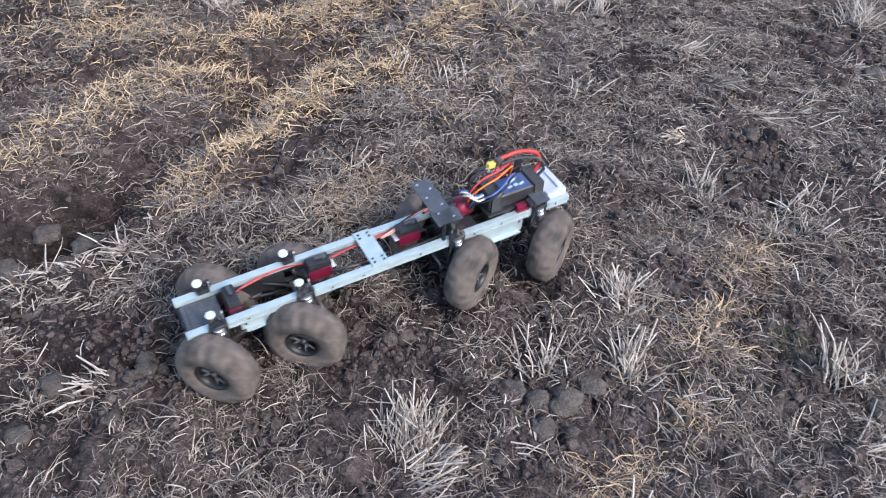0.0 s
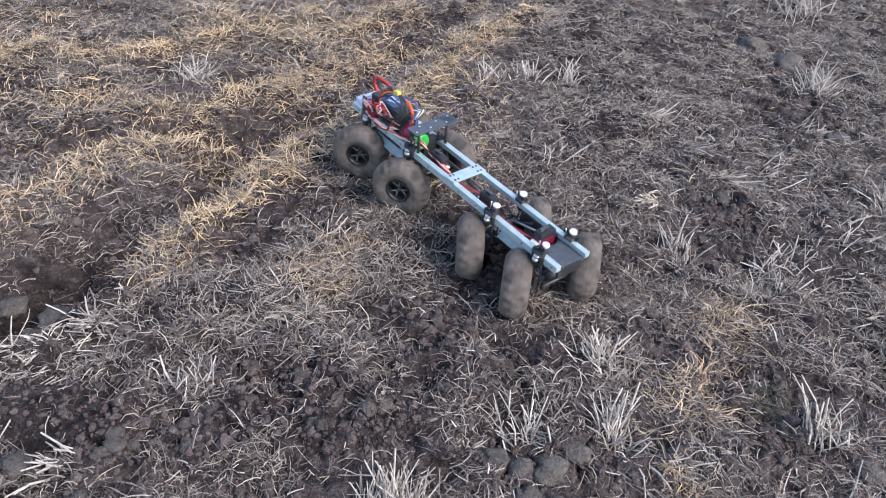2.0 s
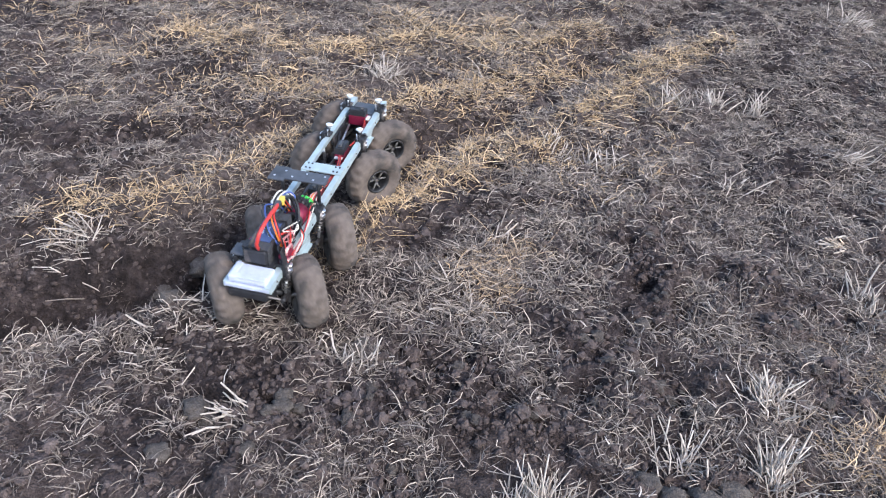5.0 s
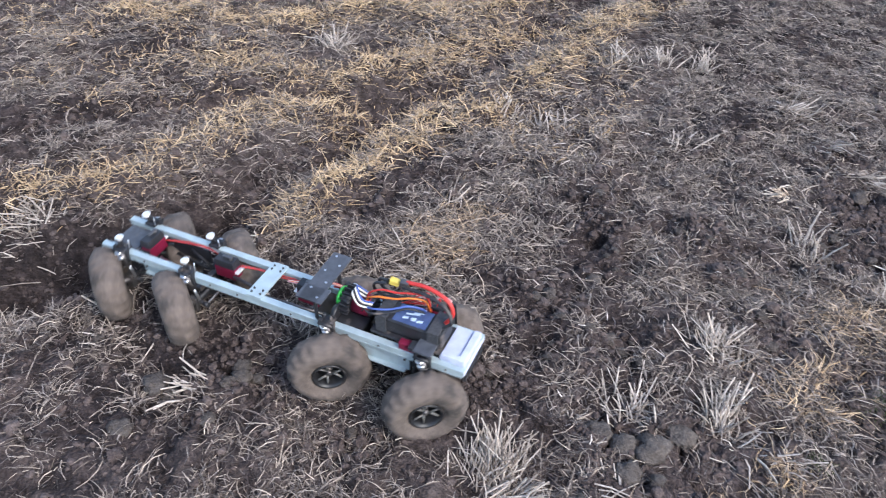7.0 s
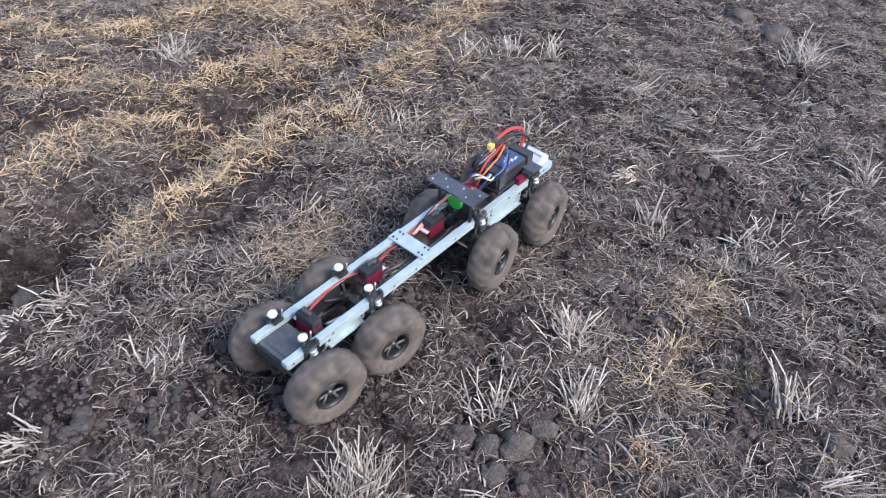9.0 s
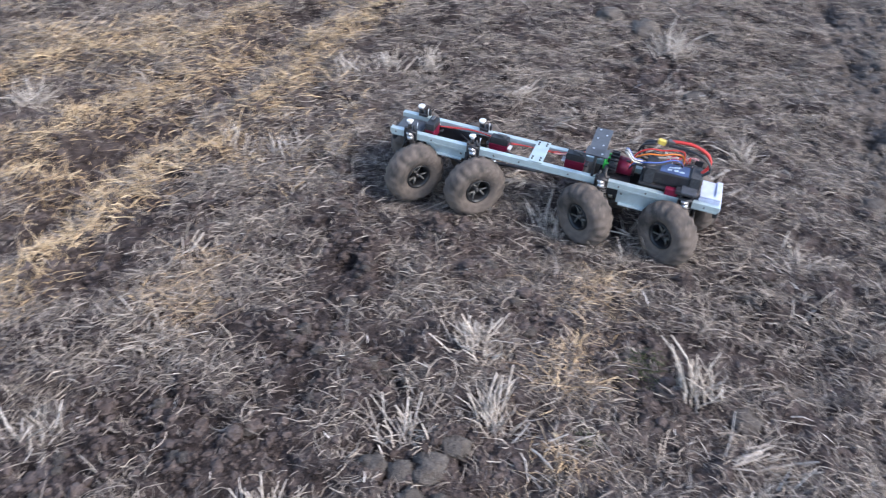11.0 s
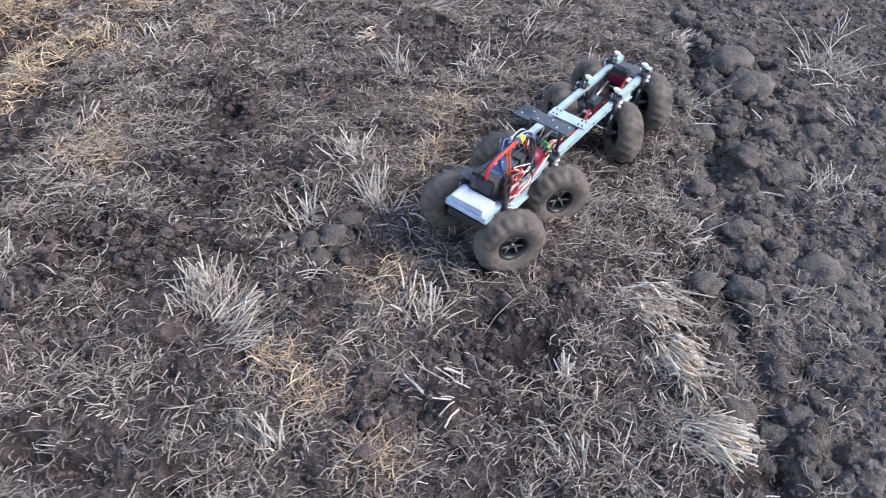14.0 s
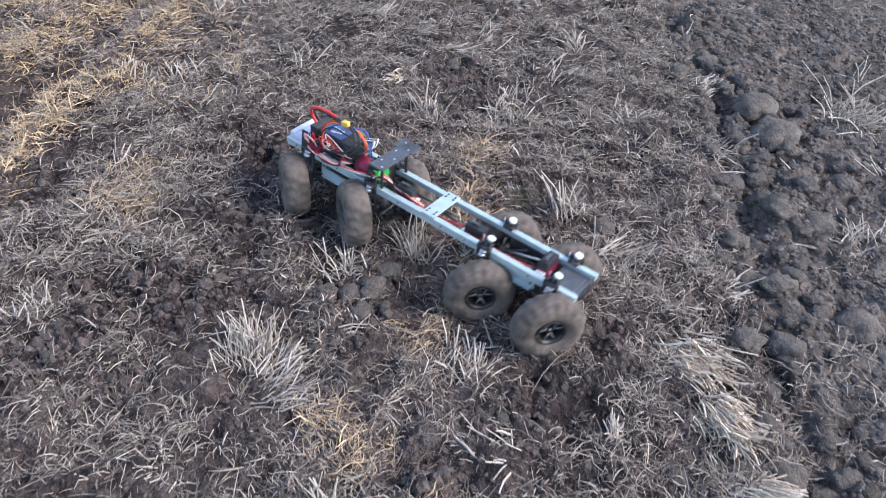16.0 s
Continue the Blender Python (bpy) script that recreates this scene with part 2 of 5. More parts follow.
def raw_mesh(name, verts, quads, material, smooth_on=True):
    """A mesh straight from arrays of points and four-cornered faces."""
    me = bpy.data.meshes.new(name)
    nv, nq = len(verts), len(quads)
    me.vertices.add(nv)
    me.vertices.foreach_set("co", np.asarray(verts, dtype=np.float32).ravel())
    me.loops.add(nq * 4)
    me.loops.foreach_set("vertex_index", np.asarray(quads, dtype=np.int32).ravel())
    me.polygons.add(nq)
    me.polygons.foreach_set("loop_start", np.arange(0, nq * 4, 4, dtype=np.int32))
    me.polygons.foreach_set("loop_total", np.full(nq, 4, dtype=np.int32))
    me.polygons.foreach_set("use_smooth", np.full(nq, smooth_on))
    me.update(calc_edges=True)
    me.validate()
    me.materials.append(material)
    return me


# ---- lie of the land ----
rng = np.random.default_rng(7)
LATTICE = rng.random((256, 256))


def vnoise(x, y, size, shift=0):
    """Smooth value noise in 0..1 with cells of that size."""
    x, y = np.asarray(x, dtype=float), np.asarray(y, dtype=float)
    c, s = math.cos(0.7 * shift + 0.4), math.sin(0.7 * shift + 0.4)
    u, v = (c * x - s * y) / size + 37.3 * shift + 50, (s * x + c * y) / size + 17.9 * shift + 50
    i, j = np.floor(u).astype(int), np.floor(v).astype(int)
    f, g = u - i, v - j
    f, g = f * f * (3 - 2 * f), g * g * (3 - 2 * g)
    a, b = LATTICE[i % 256, j % 256], LATTICE[(i + 1) % 256, j % 256]
    c, d = LATTICE[i % 256, (j + 1) % 256], LATTICE[(i + 1) % 256, (j + 1) % 256]
    return (a * (1 - f) + b * f) * (1 - g) + (c * (1 - f) + d * f) * g


def near_line(x, y, line):
    """Distance to a bent line on the ground."""
    best = np.full(np.shape(x), 1e9)
    for (ax, ay), (bx, by) in zip(line, line[1:]):
        dx, dy = bx - ax, by - ay
        t = np.clip(((x - ax) * dx + (y - ay) * dy) / (dx * dx + dy * dy), 0, 1)
        best = np.minimum(best, np.hypot(x - ax - t * dx, y - ay - t * dy))
    return best


FURROW = [(-1.25, 0.66), (-0.98, 0.88), (-0.80, 1.02), (-0.72, 1.14), (-0.62, 1.31), (-0.52, 1.48), (-0.42, 1.66), (-0.30, 1.88), (-0.17, 2.12), (0.0, 2.45), (0.30, 2.95)]
SIDE_FURROW = [(-1.5, 1.30), (-1.0, 1.50), (-0.72, 1.66), (-0.45, 1.70)]
HOLLOW = [(-1.02, 0.86), (-0.90, 0.95), (-0.79, 1.03), (-0.71, 1.14)]
STRIPS = [[(-0.95, 1.78), (-0.82, 1.76), (-0.60, 1.73), (-0.51, 1.83), (-0.41, 1.94), (-0.30, 2.06), (-0.10, 2.25)],
          [(-1.10, 1.10), (-0.89, 1.27), (-0.82, 1.36), (-0.76, 1.54), (-0.66, 1.57), (-0.54, 1.62)],
          [(-0.54, 1.16), (-0.45, 1.37), (-0.38, 1.50), (-0.30, 1.64), (-0.16, 1.71)],
          [(-1.30, 2.02), (-0.86, 2.06), (-0.71, 2.12), (-0.4, 2.4)],
          [(-0.75, 2.35), (-0.54, 2.23), (-0.40, 2.235), (-0.25, 2.33), (-0.10, 2.50)],
          [(-0.08, 1.86), (0.03, 2.11), (0.15, 2.34), (0.31, 2.51)]]
FIELD_EDGE = ([-0.6, -0.01, 0.15, 0.31, 0.50, 0.77, 1.04, 1.39, 2.0, 3.2], [0.60, 0.64, 0.73, 0.81, 0.93, 1.08, 1.22, 1.36, 1.62, 2.1])
BARE = [(-0.24, 0.88, 0.09), (-0.155, 0.80, 0.065), (0.29, 1.29, 0.085), (0.15, 1.19, 0.065), (0.384, 1.21, 0.07), (0.45, 1.03, 0.05), (0.68, 1.42, 0.09),
        (0.036, 1.02, 0.065), (-0.71, 1.02, 0.09), (-0.44, 0.71, 0.05), (0.117, 0.915, 0.055), (0.27, 0.75, 0.05), (0.75, 1.09, 0.04), (0.545, 0.41, 0.04),
        (0.356, 0.353, 0.05), (0.18, 0.294, 0.05), (0.116, 1.257, 0.09)]
BARE = BARE + [(0.18, 0.71, 0.055), (-0.124, 1.07, 0.045), (0.424, 0.305, 0.04), (0.596, 1.26, 0.045), (-0.128, 0.82, 0.07), (0.16, 1.46, 0.07), (0.70, 1.33, 0.065),
               (0.166, 0.667, 0.05), (0.605, 0.81, 0.045), (-0.43, 1.25, 0.06), (-0.22, 1.35, 0.05), (-0.27, 0.633, 0.045), (1.05, 1.95, 0.15), (0.60, 0.92, 0.07), (-0.50, 0.75, 0.08),
               (-0.30, 0.79, 0.06), (-0.05, 0.77, 0.06), (0.15, 0.95, 0.05), (-0.02, 0.69, 0.045), (0.16, 0.64, 0.05), (-0.34, 0.75, 0.05), (-0.70, 0.82, 0.05)]


def cells(x, y, size, shift):
    """Rounded lumps of that size packed side by side: 1 on a lump's crown, 0 in the gaps; and a number of its own for each lump."""
    u, v = x / size + 31.7 * shift + 60, y / size + 11.3 * shift + 60
    i, j = np.floor(u).astype(int), np.floor(v).astype(int)
    best, own = np.full(np.shape(u), 9.0), np.zeros(np.shape(u))
    for di in (-1, 0, 1):
        for dj in (-1, 0, 1):
            a, b = i + di, j + dj
            d = np.hypot(a + LATTICE[a % 256, b % 256] - u, b + LATTICE[(a + 91) % 256, (b + 47) % 256] - v)
            own = np.where(d < best, LATTICE[(a + 17) % 256, (b + 133) % 256], own)
            best = np.minimum(best, d)
    return np.clip(1 - (best / 0.66) ** 2, 0, 1), own


def tilled(x, y):
    """1 on the tilled soil beyond the stubble's edge, 0 on the stubble."""
    edge = np.interp(y, *FIELD_EDGE) + 0.05 * (vnoise(x, y, 0.12, 3) - 0.5) - 0.065 * np.clip((np.asarray(y) - 0.32) / 0.25, 0, 1)
    return np.clip((x - edge) / 0.10, 0, 1)


def bare(x, y):
    d = np.zeros(np.shape(x))
    for cx, cy, r in BARE:
        d = np.maximum(d, np.clip(1.95 - np.hypot(x - cx, y - cy) / r - 0.9 * vnoise(x, y, 0.05, 9), 0, 1))
    d = np.maximum(d, np.clip(1.5 - near_line(x, y, FURROW) / 0.058, 0, 1) * (0.55 + 0.45 * vnoise(x, y, 0.08, 19)))
    d = np.maximum(d, np.clip(1.5 - near_line(x, y, SIDE_FURROW) / 0.045, 0, 1) * 0.85)
    return np.maximum(d, np.clip(1.6 - near_line(x, y, HOLLOW) / 0.11, 0, 1))


def height(x, y):
    x, y = np.asarray(x, dtype=float), np.asarray(y, dtype=float)
    px, py = x, y
    x = px + 0.045 * (vnoise(px, py, 0.07, 41) - 0.5) + 0.018 * (vnoise(px, py, 0.025, 43) - 0.5)
    y = py + 0.045 * (vnoise(px, py, 0.07, 42) - 0.5) + 0.018 * (vnoise(px, py, 0.025, 44) - 0.5)
    field, open_soil = tilled(x, y), bare(x, y)
    z = 0.010 * (vnoise(x, y, 0.55, 1) - 0.5) + 0.014 * (vnoise(x, y, 0.16, 2) - 0.5) + (0.030 - 0.014 * field) * (vnoise(x, y, 0.06, 4) - 0.5)
    rough = 0.55 - 0.32 * field + 0.35 * open_soil
    z = z + rough * (0.022 * (vnoise(x, y, 0.036, 5) - 0.5) + 0.016 * (vnoise(x, y, 0.019, 6) - 0.5) + 0.012 * (vnoise(x, y, 0.027, 8) - 0.5))
    near_edge = 0.35 + 0.65 * np.exp(-((px - np.interp(py, *FIELD_EDGE)) / 0.32) ** 2)
    for size, rise, shift in ((0.078, 0.026, 1), (0.040, 0.013, 2)):
        dome, own = cells(x, y, size, shift)
        z = z + field * near_edge * 1.35 * rise * (np.sqrt(dome) - 0.7) * np.clip(1.5 * own, 0.15, 1)
    for size, rise, shift in ((0.036, 0.019, 3), (0.019, 0.010, 4)):
        dome, own = cells(x, y, size, shift)
        z = z + (0.60 + 0.4 * open_soil - 0.30 * field) * rise * (np.sqrt(dome) - 0.7) * np.clip(1.5 * own, 0.1, 1)
    x, y = px, py
    z = z - 0.050 * np.exp(-(near_line(x, y, FURROW) / 0.085) ** 2) - 0.030 * np.exp(-(near_line(x, y, SIDE_FURROW) / 0.05) ** 2)
    z = z - 0.070 * np.exp(-(near_line(x, y, HOLLOW) / 0.080) ** 2)
    for s in STRIPS:
        z = z + 0.010 * np.exp(-(near_line(x, y, s) / 0.05) ** 2)
    edge = x - np.interp(y, *FIELD_EDGE)
    z = z - 0.034 * np.clip(2.4 * vnoise(x, y, 0.11, 45) - 0.45, 0.15, 1) * np.exp(-((edge - 0.09 + 0.07 * vnoise(x, y, 0.14, 46)) / 0.030) ** 2) - 0.006 * tilled(x, y)
    z = z - 0.018 * np.exp(-((x + 0.42) ** 2 + (y - 1.50) ** 2) / 0.04) - 0.014 * np.exp(-((x - 0.90) ** 2 + (y - 0.87) ** 2) / 0.017)
    z = z - 0.006
    far = np.clip((np.hypot(x - 0.3, y - 1.2) - 4) / 30, 0, 1)
    return z + far * 0.6 * (vnoise(x, y, 9.0, 7) - 0.5)


def axis(lo, hi, step):
    core = np.arange(lo, hi + step / 2, step)
    out = [step * 1.3 ** k for k in range(1, 40)]
    grow = np.cumsum(out)
    grow = grow[grow < 420]
    return np.concatenate([lo - grow[::-1], core, hi + grow])


def build_ground():
    xs, ys = axis(-1.9, 2.4, 0.0064), axis(-0.30, 3.2, 0.0066)
    gx, gy = np.meshgrid(xs, ys)
    gz = height(gx, gy)
    verts = np.stack([gx, gy, gz], -1).reshape(-1, 3)
    nx, ny = len(xs), len(ys)
    a = (np.arange(ny - 1)[:, None] * nx + np.arange(nx - 1)[None]).ravel()
    me = raw_mesh("ground", verts, np.stack([a, a + 1, a + nx + 1, a + nx], -1), SOIL)
    dry = me.attributes.new("dryness", "FLOAT", "POINT")
    dry.data.foreach_set("value", np.clip(0.9 * tilled(gx, gy) * np.clip(1.45 - np.hypot(gx - 0.8, gy - 1.0) / 3.2, 0.38, 1) + 0.5 * (vnoise(gx, gy, 0.22, 31) - 0.45), 0, 1).astype(np.float32).ravel())
    # Shade of furrow and hollow put into the soil colour, with random patches.
    dark_attr = me.attributes.new("furrow_shade_patches", "FLOAT", "POINT")
    darkened = np.clip(1.4 - near_line(gx, gy, FURROW) / 0.07, 0, 1) * (0.4 + 0.6 * vnoise(gx, gy, 0.07, 33))
    darkened = np.maximum(darkened, np.clip(1.5 - near_line(gx, gy, HOLLOW) / 0.09, 0, 1))
    darkened = np.maximum(darkened, np.clip(2.2 * vnoise(gx, gy, 0.28, 34) - 0.75, 0, 1) * (1 - tilled(gx, gy)))
    dark_attr.data.foreach_set("value", np.clip(darkened, 0, 1).astype(np.float32).ravel())
    ob = new("ground", me)
    return tagged(ob, "dark brown crumbly soil of a harvested field", "ground", kind="structure")


build_ground()


# ---- litter of dead grass ----
CLUMPS = [(0.59, 1.07, 0.060), (-0.19, 1.13, 0.050), (0.28, 0.57, 0.045), (0.09, 0.38, 0.045), (0.48, 0.87, 0.055), (0.14, 0.22, 0.035), (-0.24, 1.17, 0.04),
          (0.52, 0.93, 0.035), (0.05, 0.46, 0.03), (0.32, 0.62, 0.025), (-0.16, 1.24, 0.04), (0.42, 0.70, 0.035)]
BANK = [(-0.76, 0.76), (-0.70, 0.86), (-0.63, 0.96), (-0.56, 1.04)]


def clump_near(x, y):
    d = np.zeros(np.shape(x))
    for cx, cy, r in CLUMPS:
        d = np.maximum(d, np.exp(-((x - cx) ** 2 + (y - cy) ** 2) / (r * r)))
    return d


def blades(base, azim, elev, length, width, bend, lift=0.0, joints=2):
    """Flat curved stalks: base points, direction, rise, sizes, sideways bend. Returns points and faces."""
    n = len(base)
    t = np.linspace(0, 1, joints + 1)
    a = azim[:, None] + bend[:, None] * (t - 0.4)
    e = elev[:, None] * (1 - 1.25 * t * (0.8 + lift))
    seg = length[:, None] * np.diff(t, prepend=0)
    px = base[:, :1] + np.cumsum(np.cos(a) * np.cos(e) * seg, 1)
    py = base[:, 1:2] + np.cumsum(np.sin(a) * np.cos(e) * seg, 1)
    pz = base[:, 2:] + np.cumsum(np.sin(e) * seg, 1)
    tilt = rng.uniform(-0.9, 0.9, n)[:, None]
    wx, wy, wz = -np.sin(a) * np.cos(tilt), np.cos(a) * np.cos(tilt), np.sin(tilt) + 0 * a
    half = width[:, None] * (0.5 - 0.30 * t ** 2)
    c = np.stack([px, py, pz], -1)
    w = np.stack([wx, wy, wz], -1) * half[..., None]
    k = 2 * (joints + 1)
    v = np.stack([c - w, c + w], 2).reshape(n, k, 3)
    f = np.array([[2 * j, 2 * j + 1, 2 * j + 3, 2 * j + 2] for j in range(joints)])
    q = (np.arange(n)[:, None, None] * k + f[None]).reshape(-1, 4)
    return v.reshape(-1, 3), q


def scatter(count, lo, hi, keep):
    x, y = rng.uniform(lo[0], hi[0], count), rng.uniform(lo[1], hi[1], count)
    k = rng.random(count) < keep(x, y)
    return x[k], y[k]


def strip_near(x, y, width):
    d = np.full(np.shape(x), 9.0)
    for s in STRIPS:
        d = np.minimum(d, near_line(x, y, s))
    return np.exp(-(d / width) ** 2)


def litter_density(x, y):
    d = 0.10 + 1.12 * np.clip((0.5 * vnoise(x, y, 0.11, 11) + 0.5 * vnoise(x, y, 0.035, 13) - 0.28) * 2.4, 0, 1)
    d = d * (1 - 0.92 * bare(x, y)) * (1 - 0.985 * tilled(x, y) * np.clip(1.5 - 0.9 * vnoise(x, y, 0.35, 12), 0, 1))
    d = d * np.clip(0.86 + 0.55 * (0.6 * x + 0.8 * (y - 1.0)), 0.55, 1.35) * (0.55 + 0.85 * vnoise(x, y, 0.30, 36)) * (x > -0.55 - 0.95 * y)
    return d * (y > -0.15) * np.where(y < np.interp(x, [-0.8, -0.3, 0.6], [0.28, 0.22, -0.12]), 0.0, 1.0)


def lay(name, x, y, material, length, width, elev, label, lift=0.0, azim=None, curl=1.1, joints=2):
    n = len(x)
    b = np.stack([x, y, height(x, y) + rng.uniform(-0.002, 0.004, n)], -1)
    if azim is None:
        azim = rng.uniform(0, 2 * math.pi, n)
    v, q = blades(b, azim, np.abs(rng.normal(0, 1, n)) * elev + 0.08, length(n), width(n), rng.normal(0, curl, n), lift, joints)
    ob = new(name, raw_mesh(name, v, q, material, False))
    return tagged(ob, label, "grass", kind="stuff")


def build_litter():
    lo, hi = (-1.9, -0.15), (2.4, 3.1)
    # loose bits
    x, y = scatter(455000, lo, hi, litter_density)
    lay("dead_grass", x, y, STRAW, lambda n: rng.gamma(2.4, 0.0060, n) + 0.005, lambda n: rng.uniform(0.0010, 0.0024, n), 0.55,
        "matted brown dead grass and chopped straw on the soil", 0.0, None, 1.0)
    # sparser stubble farther out on the field
    x, y = scatter(52000, (-9, -7), (7, 11), lambda x, y: np.clip(1.2 - np.hypot(x, y - 1.2) / 9, 0, 1) * (1 - 0.85 * tilled(x, y)) * ((x < -1.8) | (x > 2.3) | (y < -0.1) | (y > 3.0)))
    lay("field_stubble", x, y, TUSSOCK, lambda n: rng.gamma(3, 0.018, n) + 0.02, lambda n: rng.uniform(0.003, 0.007, n), 0.6,
        "thin brown stubble on the field around", 0.0, None, 1.4, 1)
    # small tussocks, each a whorl of bent blades
    cx, cy = scatter(20000, lo, hi, litter_density)
    k = rng.integers(8, 30, len(cx))
    ax, ay = np.repeat(cx, k), np.repeat(cy, k)
    ox, oy = rng.normal(0, 0.010, len(ax)), rng.normal(0, 0.010, len(ax))
    lay("grass_tussocks", ax + ox, ay + oy, TUSSOCK, lambda n: rng.gamma(3, 0.0072, n) + 0.007, lambda n: rng.uniform(0.0010, 0.0021, n), 0.70,
        "small withered tussocks of brown grass", 0.1, np.arctan2(oy, ox) + rng.normal(0, 0.9, len(ax)), 1.3, 3)
    x, y = scatter(34000, lo, hi, lambda x, y: 0.19 * litter_density(x, y) * np.clip(0.45 + 0.9 * x, 0.25, 1.3) + 0.006 + 0.9 * np.exp(-(near_line(x, y, BANK) / 0.035) ** 2))
    lay("straw_litter", x, y, PALE, lambda n: rng.gamma(2.5, 0.0078, n) + 0.006, lambda n: rng.uniform(0.0012, 0.0028, n), 0.40,
        "bleached loose straw stalks strewn over the soil", 0.0, None, 0.8)
    x, y = scatter(370000, (-1.9, 0.0), (1.2, 3.1), lambda x, y: 0.95 * strip_near(x, y, 0.058) * (0.25 + 0.75 * vnoise(x, y, 0.05, 15))
                   + 0.11 * (x < 0.2) * (y > 1.45) * np.clip(2.2 * vnoise(x, y, 0.13, 16) - 0.6, 0, 1)  + 0.12 * clump_near(x, y))
    lay("yellowed_grass", x, y, YELLOW, lambda n: rng.gamma(3, 0.0078, n) + 0.008, lambda n: rng.uniform(0.0013, 0.0026, n), 0.70,
        "short yellowed dry grass along the furrow edges", -0.2)
    x, y = scatter(300000, (-0.5, 0.1), (0.8, 1.4), lambda x, y: 0.30 * clump_near(x, y) * (0.3 + 0.7 * vnoise(x, y, 0.03, 17)))
    lay("golden_grass", x, y, GOLDEN, lambda n: rng.gamma(3, 0.0085, n) + 0.008, lambda n: rng.uniform(0.0009, 0.0020, n), 0.80,
        "low clumps of golden brown dry grass", -0.1, None, 1.6)
    x, y = scatter(60000, (0.4, 0.6), (0.8, 1.0), lambda x, y: 0.5 * np.exp(-((x - 0.61) ** 2 + (y - 0.88) ** 2) / 0.0009) + 0.4 * np.exp(-((x - 0.47) ** 2 + (y - 0.74) ** 2) / 0.0003))
    lay("moss", x, y, GREEN, lambda n: rng.uniform(0.004, 0.012, n), lambda n: rng.uniform(0.0008, 0.0018, n), 0.9, "small patch of dull green moss on the soil")


build_litter()


# ---- clods ----
def lump(bm, at, r, seed, sub=1, flat=0.62):
    t = bmesh.new()
    bmesh.ops.create_icosphere(t, subdivisions=sub, radius=1.0)
    o = Vector((seed * 3.17 % 50, seed * 1.71 % 50, seed * 0.93 % 50))
    for v in t.verts:
        k = 1 + 0.55 * noise.noise(v.co * 1.2 + o) + 0.30 * noise.noise(v.co * 2.9 + o) + 0.20 * noise.noise(v.co * 5.3 + o) + 0.14 * noise.noise(v.co * 12 + o)
        v.co = Vector((v.co.x, v.co.y, v.co.z * flat)) * r * k + Vector(at)
    for f in t.faces:
        f.smooth = True
    return t if bm is None else join(bm, t)


